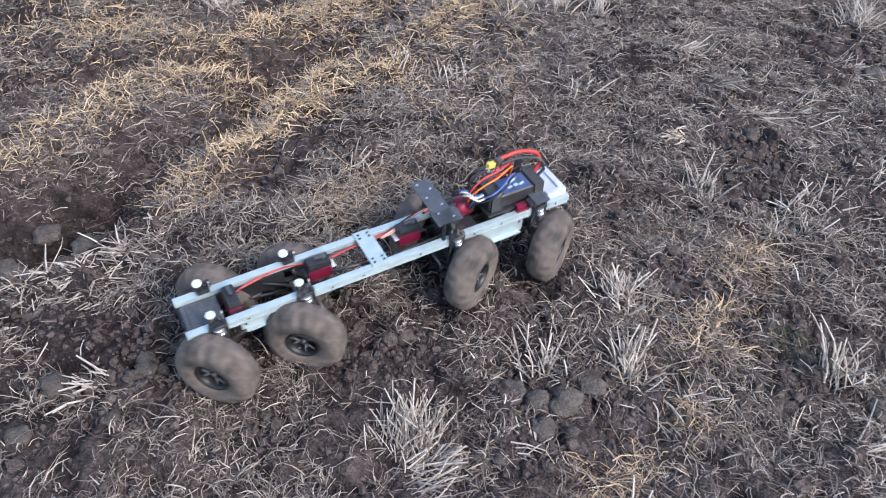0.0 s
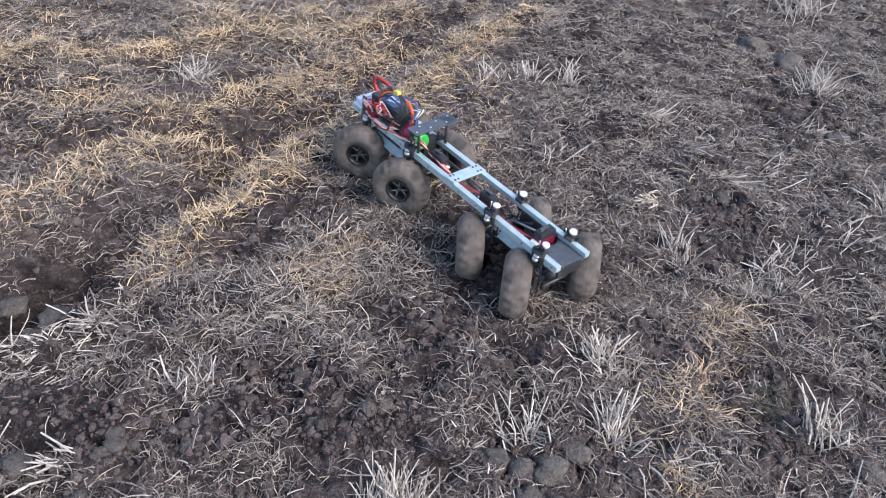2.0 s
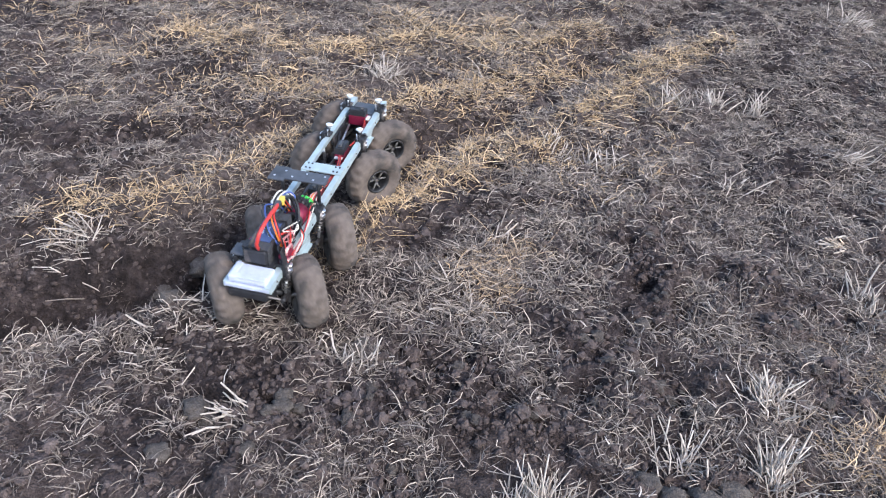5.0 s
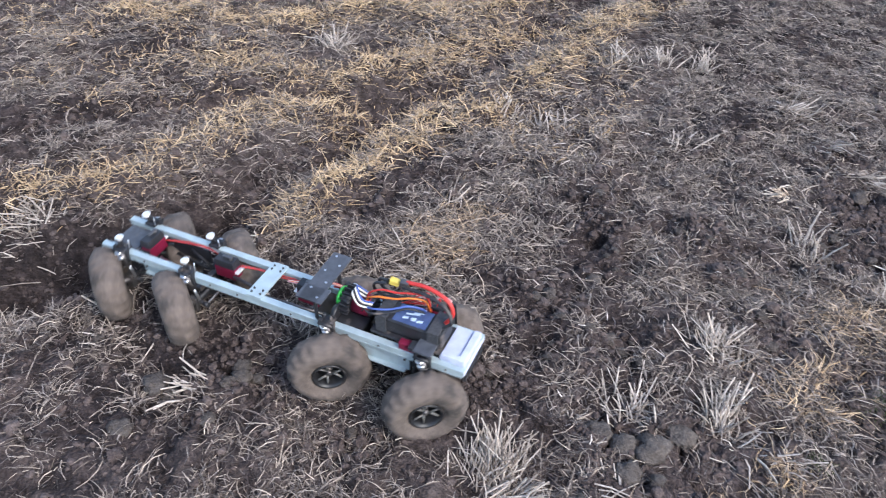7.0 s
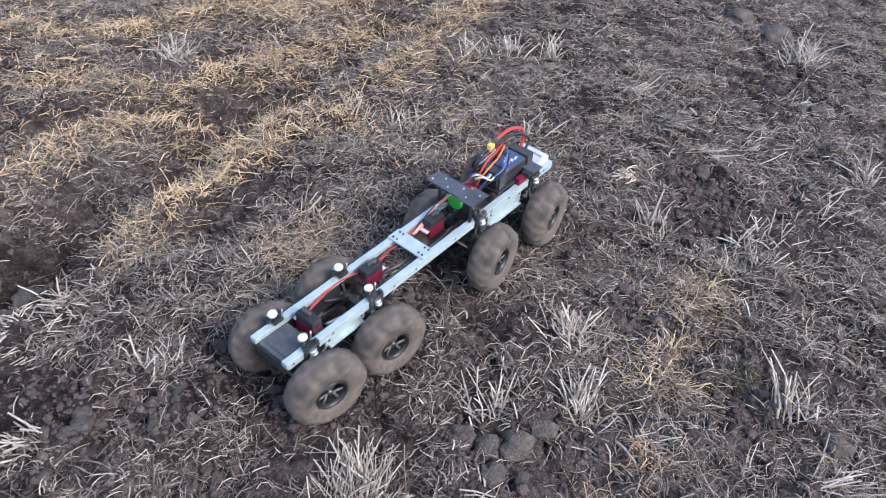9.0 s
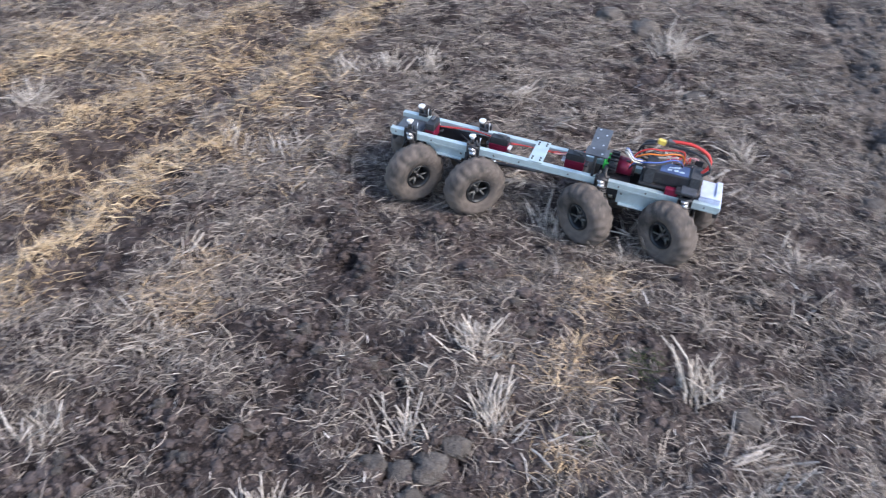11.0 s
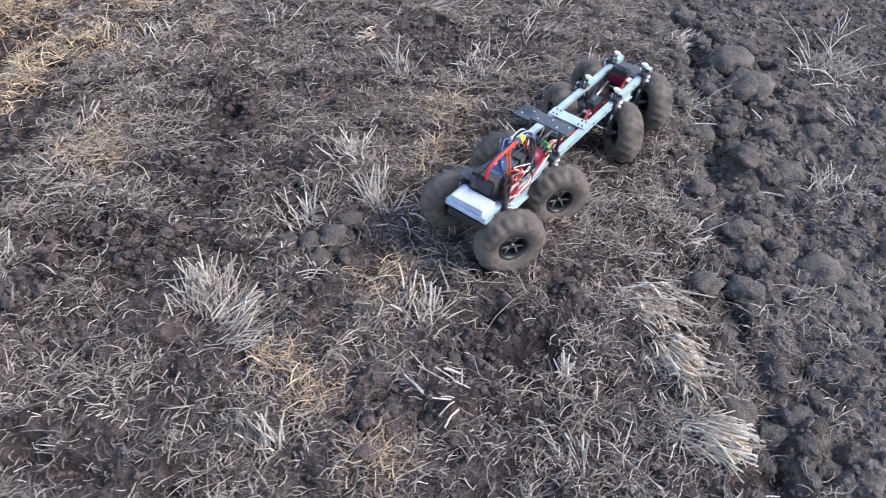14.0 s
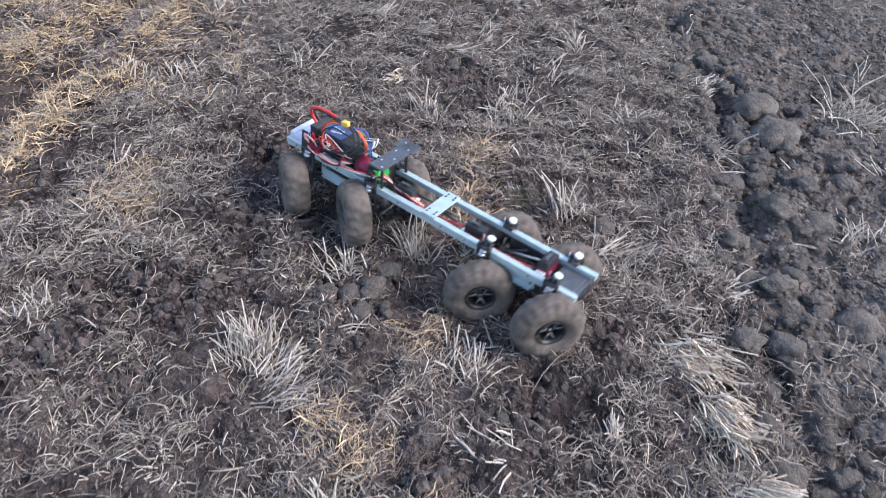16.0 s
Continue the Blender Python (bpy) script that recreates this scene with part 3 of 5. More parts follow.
def build_clods():
    r = random.Random(11)
    shapes = []
    for k in range(6):
        bm = lump(None, (0, 0, 0), 1.0, k * 7 + 3, 3)
        me = bpy.data.meshes.new("soil_clod")
        bm.to_mesh(me)
        bm.free()
        me.materials.append(CLOD)
        shapes.append(me)
    on_field = [(1.384, 1.04, 0.050), (1.35, 0.922, 0.056), (1.323, 1.104, 0.034), (1.155, 0.831, 0.047), (1.156, 0.672, 0.037), (0.988, 0.617, 0.027), (0.95, 0.51, 0.026),
                (0.902, 0.527, 0.022), (0.823, 0.371, 0.028), (1.22, 0.608, 0.037), (0.983, 0.473, 0.033), (0.902, 0.336, 0.035), (0.71, 0.117, 0.026), (0.749, 0.072, 0.026),
                (1.063, 0.331, 0.042), (1.24, 0.317, 0.044), (0.798, 0.08, 0.023), (1.054, 0.26, 0.027), (1.064, 0.201, 0.026), (0.812, 0.277, 0.020), (0.749, 0.211, 0.021),
                (1.056, 0.613, 0.021), (1.121, 0.738, 0.023), (1.199, 0.793, 0.021), (0.925, 0.572, 0.017), (1.337, 0.86, 0.025), (1.285, 0.729, 0.026), (1.374, 0.70, 0.028),
                (1.151, 0.92, 0.022), (1.315, 1.286, 0.028), (1.431, 1.321, 0.032), (1.428, 0.614, 0.025), (1.579, 0.704, 0.029)]
    on_stubble = [(0.17, 0.714, 0.024), (0.214, 0.722, 0.027), (0.259, 0.752, 0.022), (0.128, 0.738, 0.020), (0.396, 0.543, 0.013), (0.542, 0.179, 0.017), (0.112, 1.108, 0.016),
                  (0.253, 1.083, 0.011), (-0.463, 0.717, 0.017), (-0.387, 0.902, 0.016), (1.085, 1.788, 0.033), (1.048, 2.387, 0.041), (1.126, 2.258, 0.046), (0.702, 1.509, 0.021),
                  (-0.603, 0.687, 0.022), (0.175, 0.667, 0.019), (0.75, 0.755, 0.030)]
    in_furrow = [(-0.70, 1.049, 0.030), (-0.729, 1.015, 0.025), (-0.669, 1.084, 0.022), (-0.803, 1.087, 0.026), (-0.619, 0.596, 0.018), (-0.758, 0.909, 0.024),
                 (-0.576, 0.681, 0.014), (-0.86, 1.02, 0.024), (-0.80, 0.98, 0.020), (-0.481, 0.626, 0.012)]
    spots = on_field + on_stubble + in_furrow
    for _ in range(60):
        y = r.uniform(-0.05, 2.0)
        spots.append((float(np.interp(y, *FIELD_EDGE)) + 0.06 + abs(r.gauss(0, 0.30)), y, r.uniform(0.012, 0.024)))
    for _ in range(110):
        y = r.uniform(0.0, 1.6)
        spots.append((float(np.interp(y, *FIELD_EDGE)) + r.uniform(0.0, 0.16), y, r.uniform(0.008, 0.019)))
    for _ in range(90):
        x, y, reach = r.choice(BARE)
        spots.append((x + r.gauss(0, 0.6) * reach, y + r.gauss(0, 0.6) * reach, r.uniform(0.006, 0.013)))
    for i, (x, y, s) in enumerate(spots):
        ob = new("soil_clod", shapes[i % 6])
        z = float(height(x, y))
        ob.matrix_world = Matrix.Translation((x, y, z + 0.08 * s)) @ Euler((0.2 * r.uniform(-1, 1), 0.2 * r.uniform(-1, 1), r.uniform(0, 6.3))).to_matrix().to_4x4() @ Matrix.Scale(s, 4)
        tagged(ob, "rounded clod of dark brown earth lying on the field", "clod", "earth clods")
    # crumbs: coarse lumps first, then fine angular grains
    pts, tris, total = [], [], 0
    for sub, count, mean, least, most, on_field, on_stubble, on_bare in (
            (2, 9000, 0.0030, 0.0060, 0.013, 0.30, 0.05, 0.25), (1, 80000, 0.0020, 0.0032, 0.008, 0.26, 0.10, 0.45), (1, 110000, 0.0014, 0.0015, 0.0045, 0.22, 0.16, 0.50)):
        base = bmesh.new()
        bmesh.ops.create_icosphere(base, subdivisions=sub, radius=1.0)
        bv = np.array([v.co for v in base.verts])
        bf = np.array([[v.index for v in f.verts] for f in base.faces])
        base.free()
        x, y = rng.uniform(-1.3, 2.2, count), rng.uniform(-0.15, 2.5, count)
        p = on_stubble + on_field * tilled(x, y) * (0.45 + 0.75 * vnoise(x, y, 0.16, 21)) + on_bare * bare(x, y) * np.clip(near_line(x, y, HOLLOW) / 0.14 - 0.3, 0.1, 1)
        p = p * (y > np.interp(x, [-0.8, -0.3, 0.6], [0.28, 0.22, -0.12])) * np.where(y > 1.7, 0.6, 1.0)
        k = rng.random(count) < p
        x, y = x[k], y[k]
        n = len(x)
        s = np.clip(rng.gamma(1.5, mean, n) + least, least, most)
        sq = rng.uniform(0.65, 1.25, (n, 3)) * s[:, None] * np.array([1, 1, 0.8])
        dent = 1 + 0.17 * rng.standard_normal((n, len(bv)))[:, :, None]
        v = bv[None] * sq[:, None, :] * dent
        v = v + np.stack([x, y, height(x, y) + 0.15 * s], -1)[:, None, :]
        tris.append((np.arange(n)[:, None, None] * len(bv) + bf[None]).reshape(-1, 3) + total)
        pts.append(v.reshape(-1, 3))
        total += n * len(bv)
    f, v = np.concatenate(tris), np.concatenate(pts)
    dry = tilled(v[f[:, 0], 0], v[f[:, 0], 1]) > 0.4
    for name, mask, mat, label in (("soil_crumbs", ~dry, CRUMB, "small crumbs and lumps of damp dark soil"), ("dry_soil_crumbs", dry, DRY_SOIL, "dry grey-brown crumbs of tilled soil")):
        used, flat = np.unique(f[mask], return_inverse=True)
        me = bpy.data.meshes.new(name)
        me.from_pydata(v[used].tolist(), [], flat.reshape(-1, 3).tolist())
        me.polygons.foreach_set("use_smooth", np.full(int(mask.sum()), False))
        me.materials.append(mat)
        tagged(new(name, me), label, "soil", kind="stuff")


build_clods()


# ---- stubble tufts ----
def stalks(x, y, n, spread, length, lean, fan, width, seed, flatten=0.0):
    """Points and faces of a bunch of hollow straw stalks: lean is (azimuth, degrees from upright), fan their spread in degrees."""
    g = np.random.default_rng(seed)
    a0, tip = radians(lean[0]), radians(lean[1])
    bx = x + g.normal(0, spread, n)
    by = y + g.normal(0, spread, n)
    bz = height(bx, by) - 0.006
    d = np.stack([np.cos(a0) * np.sin(tip) + 0 * bx, np.sin(a0) * np.sin(tip) + 0 * bx, np.cos(tip) + 0 * bx], -1)
    d = d + g.normal(0, math.tan(radians(fan)), (n, 3)) * np.array([1, 1, 0.45])
    d[:, 2] = np.maximum(d[:, 2], 0.10)
    d = d / np.linalg.norm(d, axis=1)[:, None]
    ln = length * g.uniform(0.45, 1.15, n)
    w = width * g.uniform(0.6, 1.3, n)
    side = np.cross(d, g.normal(0, 1, (n, 3)))
    side = side / np.linalg.norm(side, axis=1)[:, None]
    up = np.cross(d, side)
    b = np.stack([bx, by, bz], -1)
    sag = g.uniform(0.02, 0.45, n) * ln
    curl = g.normal(0, 0.22, n) * ln
    rings = []
    for t, k in ((0, 1.0), (0.5, 0.95), (1.0, 0.75)):
        c = b + d * (ln * t)[:, None]
        c[:, 2] -= sag * t * t
        c = c + side * (curl * t * t)[:, None]
        for ang in (0, 2.1, 4.2):
            rings.append(c + (side * math.cos(ang) + up * math.sin(ang)) * (w * k * 0.5)[:, None])
    v = np.stack(rings, 1)
    f = np.array([[0, 1, 4, 3], [1, 2, 5, 4], [2, 0, 3, 5], [3, 4, 7, 6], [4, 5, 8, 7], [5, 3, 6, 8]])
    q = (np.arange(n)[:, None, None] * 9 + f[None]).reshape(-1, 4)
    return v.reshape(-1, 3), q


tuft_count = [0]


def tuft(x, y, n, spread, length, lean=(0, 0), fan=22, width=0.0034, material=None, label="bleached stubble tuft of stiff straw stalks"):
    """A tuft: its stoutest stalks one by one, the rest as a bunch."""
    tuft_count[0] += 1
    mat = material or PALE
    z = float(height(x, y))
    at = np.array([x, y, z])
    top = tagged(new("straw_tuft"), label, "straw tuft", "stubble tufts")
    top.location = (x, y, z)
    few = min(n, 10)
    length *= 0.86
    v, q = stalks(x, y, few, spread * 0.8, length * 1.12, lean, fan, width * 1.15, 400 + tuft_count[0])
    for k in range(few):
        ob = new("stalk", raw_mesh("stalk", v[9 * k:9 * k + 9] - at, q[:6], mat))
        ob.parent = top
    if n > few:
        v, q = stalks(x, y, n - few, spread, length, lean, fan, width * 0.85, 100 + tuft_count[0])
        if n > 12:
            v2, q2 = stalks(x, y, int(0.8 * n), spread * 1.25, length * 0.66, lean, fan + 8, width * 0.58, 700 + tuft_count[0])
            v, q = np.concatenate([v, v2]), np.concatenate([q, q2 + len(v)])
        ob = new("straw_bundle", raw_mesh("straw_bundle", v - at, q, mat))
        ob.parent = top
        tagged(ob, kind="stuff")
    return top


def build_tufts():
    fan = "fan of stiff bleached stubble stalks standing in the soil"
    lying = "flattened bundle of bleached straw lying on the soil"
    wisp = "few thin bleached straw stalks standing up"
    # large fans
    tuft(-0.03, 0.64, 130, 0.020, 0.092, (95, 22), 14, label=fan)
    tuft(-0.01, 0.585, 70, 0.020, 0.075, (10, 50), 12, width=0.0040, label=fan)
    tuft(-0.01, 0.53, 80, 0.024, 0.070, (340, 55), 16, label=fan)
    tuft(0.325, 0.80, 90, 0.016, 0.095, (80, 25), 22, label=fan)
    tuft(0.38, 0.75, 50, 0.030, 0.070, (330, 62), 20, label=fan)
    tuft(0.30, 0.475, 50, 0.026, 0.080, (50, 45), 24, width=0.0042, label=fan)
    tuft(0.18, 0.79, 45, 0.022, 0.085, (120, 25), 26, label=fan)
    tuft(0.68, 0.80, 26, 0.012, 0.120, (100, 15), 14, width=0.0036, label=fan)
    tuft(1.63, 0.93, 170, 0.034, 0.105, (260, 30), 32, width=0.0038, label=fan)
    tuft(1.66, 0.98, 6, 0.030, 0.190, (70, 40), 20, width=0.0034, label=wisp)
    tuft(1.25, 0.54, 45, 0.026, 0.080, (40, 30), 32, label=fan)
    tuft(0.34, 0.95, 55, 0.020, 0.075, (100, 25), 26, label=fan)
    tuft(-0.39, 0.86, 60, 0.022, 0.060, (60, 30), 38, width=0.0034, label=fan)
    # flattened bundles
    tuft(0.695, 0.385, 260, 0.024, 0.098, (274, 62), 9, 0.0050, SHEAF, label=lying)
    tuft(0.675, 0.245, 220, 0.022, 0.092, (272, 62), 9, 0.0050, SHEAF, label=lying)
    tuft(0.62, 0.110, 200, 0.020, 0.086, (304, 64), 9, 0.0050, SHEAF, label=lying)
    tuft(0.53, 1.475, 46, 0.010, 0.075, (240, 60), 6, 0.0046, SHEAF, label=lying)
    tuft(0.62, 1.85, 30, 0.02, 0.09, (30, 60), 24, label=lying)
    tuft(0.85, 1.62, 34, 0.03, 0.085, (340, 62), 26, label=lying)
    tuft(0.95, 1.35, 30, 0.03, 0.08, (20, 62), 26, label=lying)
    tuft(0.30, 1.62, 26, 0.03, 0.08, (50, 62), 26, label=lying)
    tuft(0.66, 1.72, 45, 0.018, 0.085, (310, 66), 12, width=0.0036, label=lying)
    tuft(0.86, 0.485, 24, 0.012, 0.060, (350, 68), 14, 0.0036, label=lying)
    tuft(0.72, 0.66, 45, 0.028, 0.080, (0, 72), 14, label=lying)
    tuft(1.34, 1.19, 40, 0.016, 0.075, (20, 66), 14, width=0.0040, label=lying)
    tuft(-0.25, 1.04, 50, 0.030, 0.080, (170, 66), 24, label=lying)
    tuft(-0.66, 0.90, 90, 0.050, 0.070, (230, 60), 30, label=lying)
    tuft(-1.02, 1.02, 50, 0.03, 0.085, (200, 45), 28, label=lying)
    tuft(-0.58, 1.00, 60, 0.036, 0.060, (220, 55), 30, label=lying)
    tuft(-0.37, 2.04, 45, 0.035, 0.090, (175, 70), 12, label=lying)
    tuft(0.68, 0.74, 5, 0.012, 0.120, (5, 78), 6, width=0.0055, label="thick bleached straw stalks lying crossed on the soil")
    tuft(-0.07, 0.855, 3, 0.006, 0.060, (10, 84), 5, width=0.0060, label="short thick piece of straw lying on bare soil")
    tuft(1.10, 0.60, 4, 0.02, 0.10, (310, 80), 10, width=0.0028, label="single long straw stalks lying on tilled soil")
    # middling tufts
    for i, (x, y, n, s, ln, az, tip, f) in enumerate((
            (0.75, 1.23, 60, 0.035, 0.080, 40, 45, 34), (0.56, 1.27, 14, 0.010, 0.090, 80, 10, 14), (-0.53, 0.69, 20, 0.016, 0.065, 200, 55, 20),
            (-0.65, 1.93, 55, 0.020, 0.100, 80, 20, 30), (1.14, 2.09, 60, 0.030, 0.120, 60, 30, 30), (0.79, 2.85, 40, 0.03, 0.11, 20, 40, 26),
            (1.30, 2.68, 60, 0.04, 0.14, 90, 20, 26), (0.40, 2.07, 30, 0.016, 0.100, 70, 25, 20), (0.28, 2.08, 30, 0.02, 0.09, 100, 35, 28))):
        tuft(x, y, n, s, ln, (az, tip), f)
    for i, (x, y, n, s, ln, az, tip, f) in enumerate((
            (-0.13, 1.70, 26, 0.026, 0.075, 80, 50, 26), (-0.02, 1.66, 34, 0.034, 0.085, 85, 45, 26), (-0.20, 1.27, 24, 0.016, 0.060, 70, 35, 30),
            (0.17, 2.02, 24, 0.02, 0.08, 60, 40, 26), (1.03, 1.84, 40, 0.03, 0.09, 340, 55, 24), (0.72, 1.58, 18, 0.02, 0.09, 330, 70, 12),
            (0.54, 1.29, 16, 0.012, 0.085, 95, 14, 14), (1.09, 1.49, 28, 0.014, 0.090, 100, 22, 24), (0.72, 1.21, 50, 0.032, 0.065, 70, 55, 36))):
        tuft(x, y, n, s, ln, (az, tip), f)
    for i, (x, y, n, s, ln, az, tip, f) in enumerate((
            (1.17, 0.92, 50, 0.030, 0.085, 330, 50, 34), (1.02, 1.13, 24, 0.03, 0.07, 60, 55, 30), (0.98, 0.98, 18, 0.02, 0.08, 30, 50, 24),
            (0.34, 0.96, 40, 0.020, 0.075, 120, 40, 28), (-0.23, 1.04, 20, 0.02, 0.06, 0, 60, 26), (0.48, 0.27, 14, 0.008, 0.055, 60, 30, 14),
            (0.006, 0.30, 20, 0.008, 0.080, 110, 30, 10), (0.31, 0.31, 24, 0.03, 0.075, 150, 60, 26), (0.43, 0.12, 24, 0.014, 0.07, 100, 35, 22))):
        tuft(x, y, n, s, ln, (az, tip), f)
    for x, y, ln, az in ((0.13, 0.62, 0.07, 20), (0.16, 0.64, 0.06, 110), (0.89, 0.50, 0.08, 30), (-0.2, 0.44, 0.07, 200), (0.18, 0.80, 0.07, 300),
                         (0.90, 1.70, 0.09, 150), (1.30, 0.75, 0.07, 70), (1.45, 1.45, 0.10, 60), (1.80, 1.10, 0.10, 30), (1.50, 0.70, 0.08, 100)):
        tuft(x, y, 7, 0.012, ln, (az, 60), 22, width=0.0026, label=wisp)


build_tufts()


# ---- the eight-wheeled radio-controlled truck ----
AXLES = (-0.302, -0.1605, 0.114, 0.2824)
HUB_Z, KING_Y, TYRE_R = 0.0600, 0.050, 0.0668


def build_wheel(parent, name="wheel"):
    hub = part(name, rod((0, -0.006, 0), (0, 0.036, 0), 0.0052, seg=12), DARK_STEEL, parent, "wheel with muddy balloon tyre and black spoked rim")
    prof = [(0.0272, 0.0110), (0.0330, 0.0050), (0.0430, 0.0015), (0.0520, 0.0035), (0.0582, 0.0090), (0.0620, 0.0155), (0.0642, 0.0220), (0.0650, 0.0290),
            (0.0642, 0.0360), (0.0620, 0.0425), (0.0582, 0.0490), (0.0520, 0.0545), (0.0430, 0.0560), (0.0330, 0.0520), (0.0272, 0.0460)]

    def lug(a, j, k):
        if j in (0, 1, 13, 14):
            return 0.0
        side = 1 if j > 7 else 0
        ph = (a * 20 / (2 * math.pi) + 0.5 * side + 0.03 * j) % 1.0
        amp = {2: 0.0001, 3: 0.0006, 4: 0.0015, 5: 0.0018, 6: 0.0013, 7: 0.0007}[j if j <= 7 else 14 - j]
        wear = 0.55 + 0.45 * math.sin(a * 2.0 + 1.3 * side) * math.sin(a * 5.0 + j)
        return 1.9 * amp * wear * (1 if ph < 0.52 else -0.7) + 0.0006 * math.sin(3 * a + j)

    part("tyre", lathe([(r * 1.03 if r > 0.04 else r, y) for r, y in prof], 120, lug), TYRE, hub, "balloon tyre caked in grey-brown mud")
    rim = lathe([(0.0215, 0.0120), (0.0272, 0.0095), (0.0282, 0.0140), (0.0238, 0.0190), (0.0232, 0.0330), (0.0238, 0.0430), (0.0282, 0.0465), (0.0274, 0.0500), (0.0246, 0.0496), (0.0232, 0.0430),
                 (0.0212, 0.0330), (0.0212, 0.0190), (0.0215, 0.0120)], 48)
    join(rim, lathe([(0.0002, 0.0300), (0.0216, 0.0290), (0.0216, 0.0260), (0.0002, 0.0260)], 32))
    part("rim", rim, RIM, hub, "black plastic rim")
    for k in range(3):
        bm = bmesh.new()
        for off in (-0.42, 0.42):
            a = 2 * math.pi * k / 3 + off
            c, s = math.cos(a), math.sin(a)
            b0 = 2 * math.pi * k / 3
            rod((0.006 * math.cos(b0), 0.0400, 0.006 * math.sin(b0)), (0.0222 * c, 0.0425, 0.0222 * s), 0.0023, 0.0018, 8, bm)
        part("spoke", bm, SPOKE, hub, "worn grey paired spoke")
    part("wheel_nut", rod((0, 0.030, 0), (0, 0.0440, 0), 0.0048, 0.0042, 6), DARK_STEEL, hub, "dull steel wheel nut")
    return hub


def build_servo(parent, at, turn, red_end):
    x, y, z = at
    m = pose(x, y, z, 0, 0, turn)
    body = part("servo", box(0.040, 0.020, 0.012, (0, 0, 0.0180), 0.0015), BLACK, parent, "steering servo with black top and red case")
    body.matrix_basis = m
    part("servo_case", box(0.0404, 0.0204, 0.0230, (0, 0, 0.0005), 0.0012), RED, body, "red anodised servo case")
    part("servo_lid", box(0.038, 0.0185, 0.004, (0, 0, 0.0250), 0.0012), BLACK, body)
    for s in (-1, 1):
        part("servo_ear", box(0.008, 0.018, 0.0026, (s * 0.0238, 0, 0.0060), 0.0006), WHITE_CAP if s == red_end else BLACK, body)
    part("servo_mark", box(0.020, 0.0006, 0.009, (0, -0.0104, 0.0010)), RED, body)
    bm = rod((0.010, 0, 0.026), (0.010, 0, 0.031), 0.0035, seg=12)
    box(0.020, 0.006, 0.0026, (0.004, 0, 0.0315), 0.0008, bm)
    part("servo_horn", bm, DARK_STEEL, body)
    return body


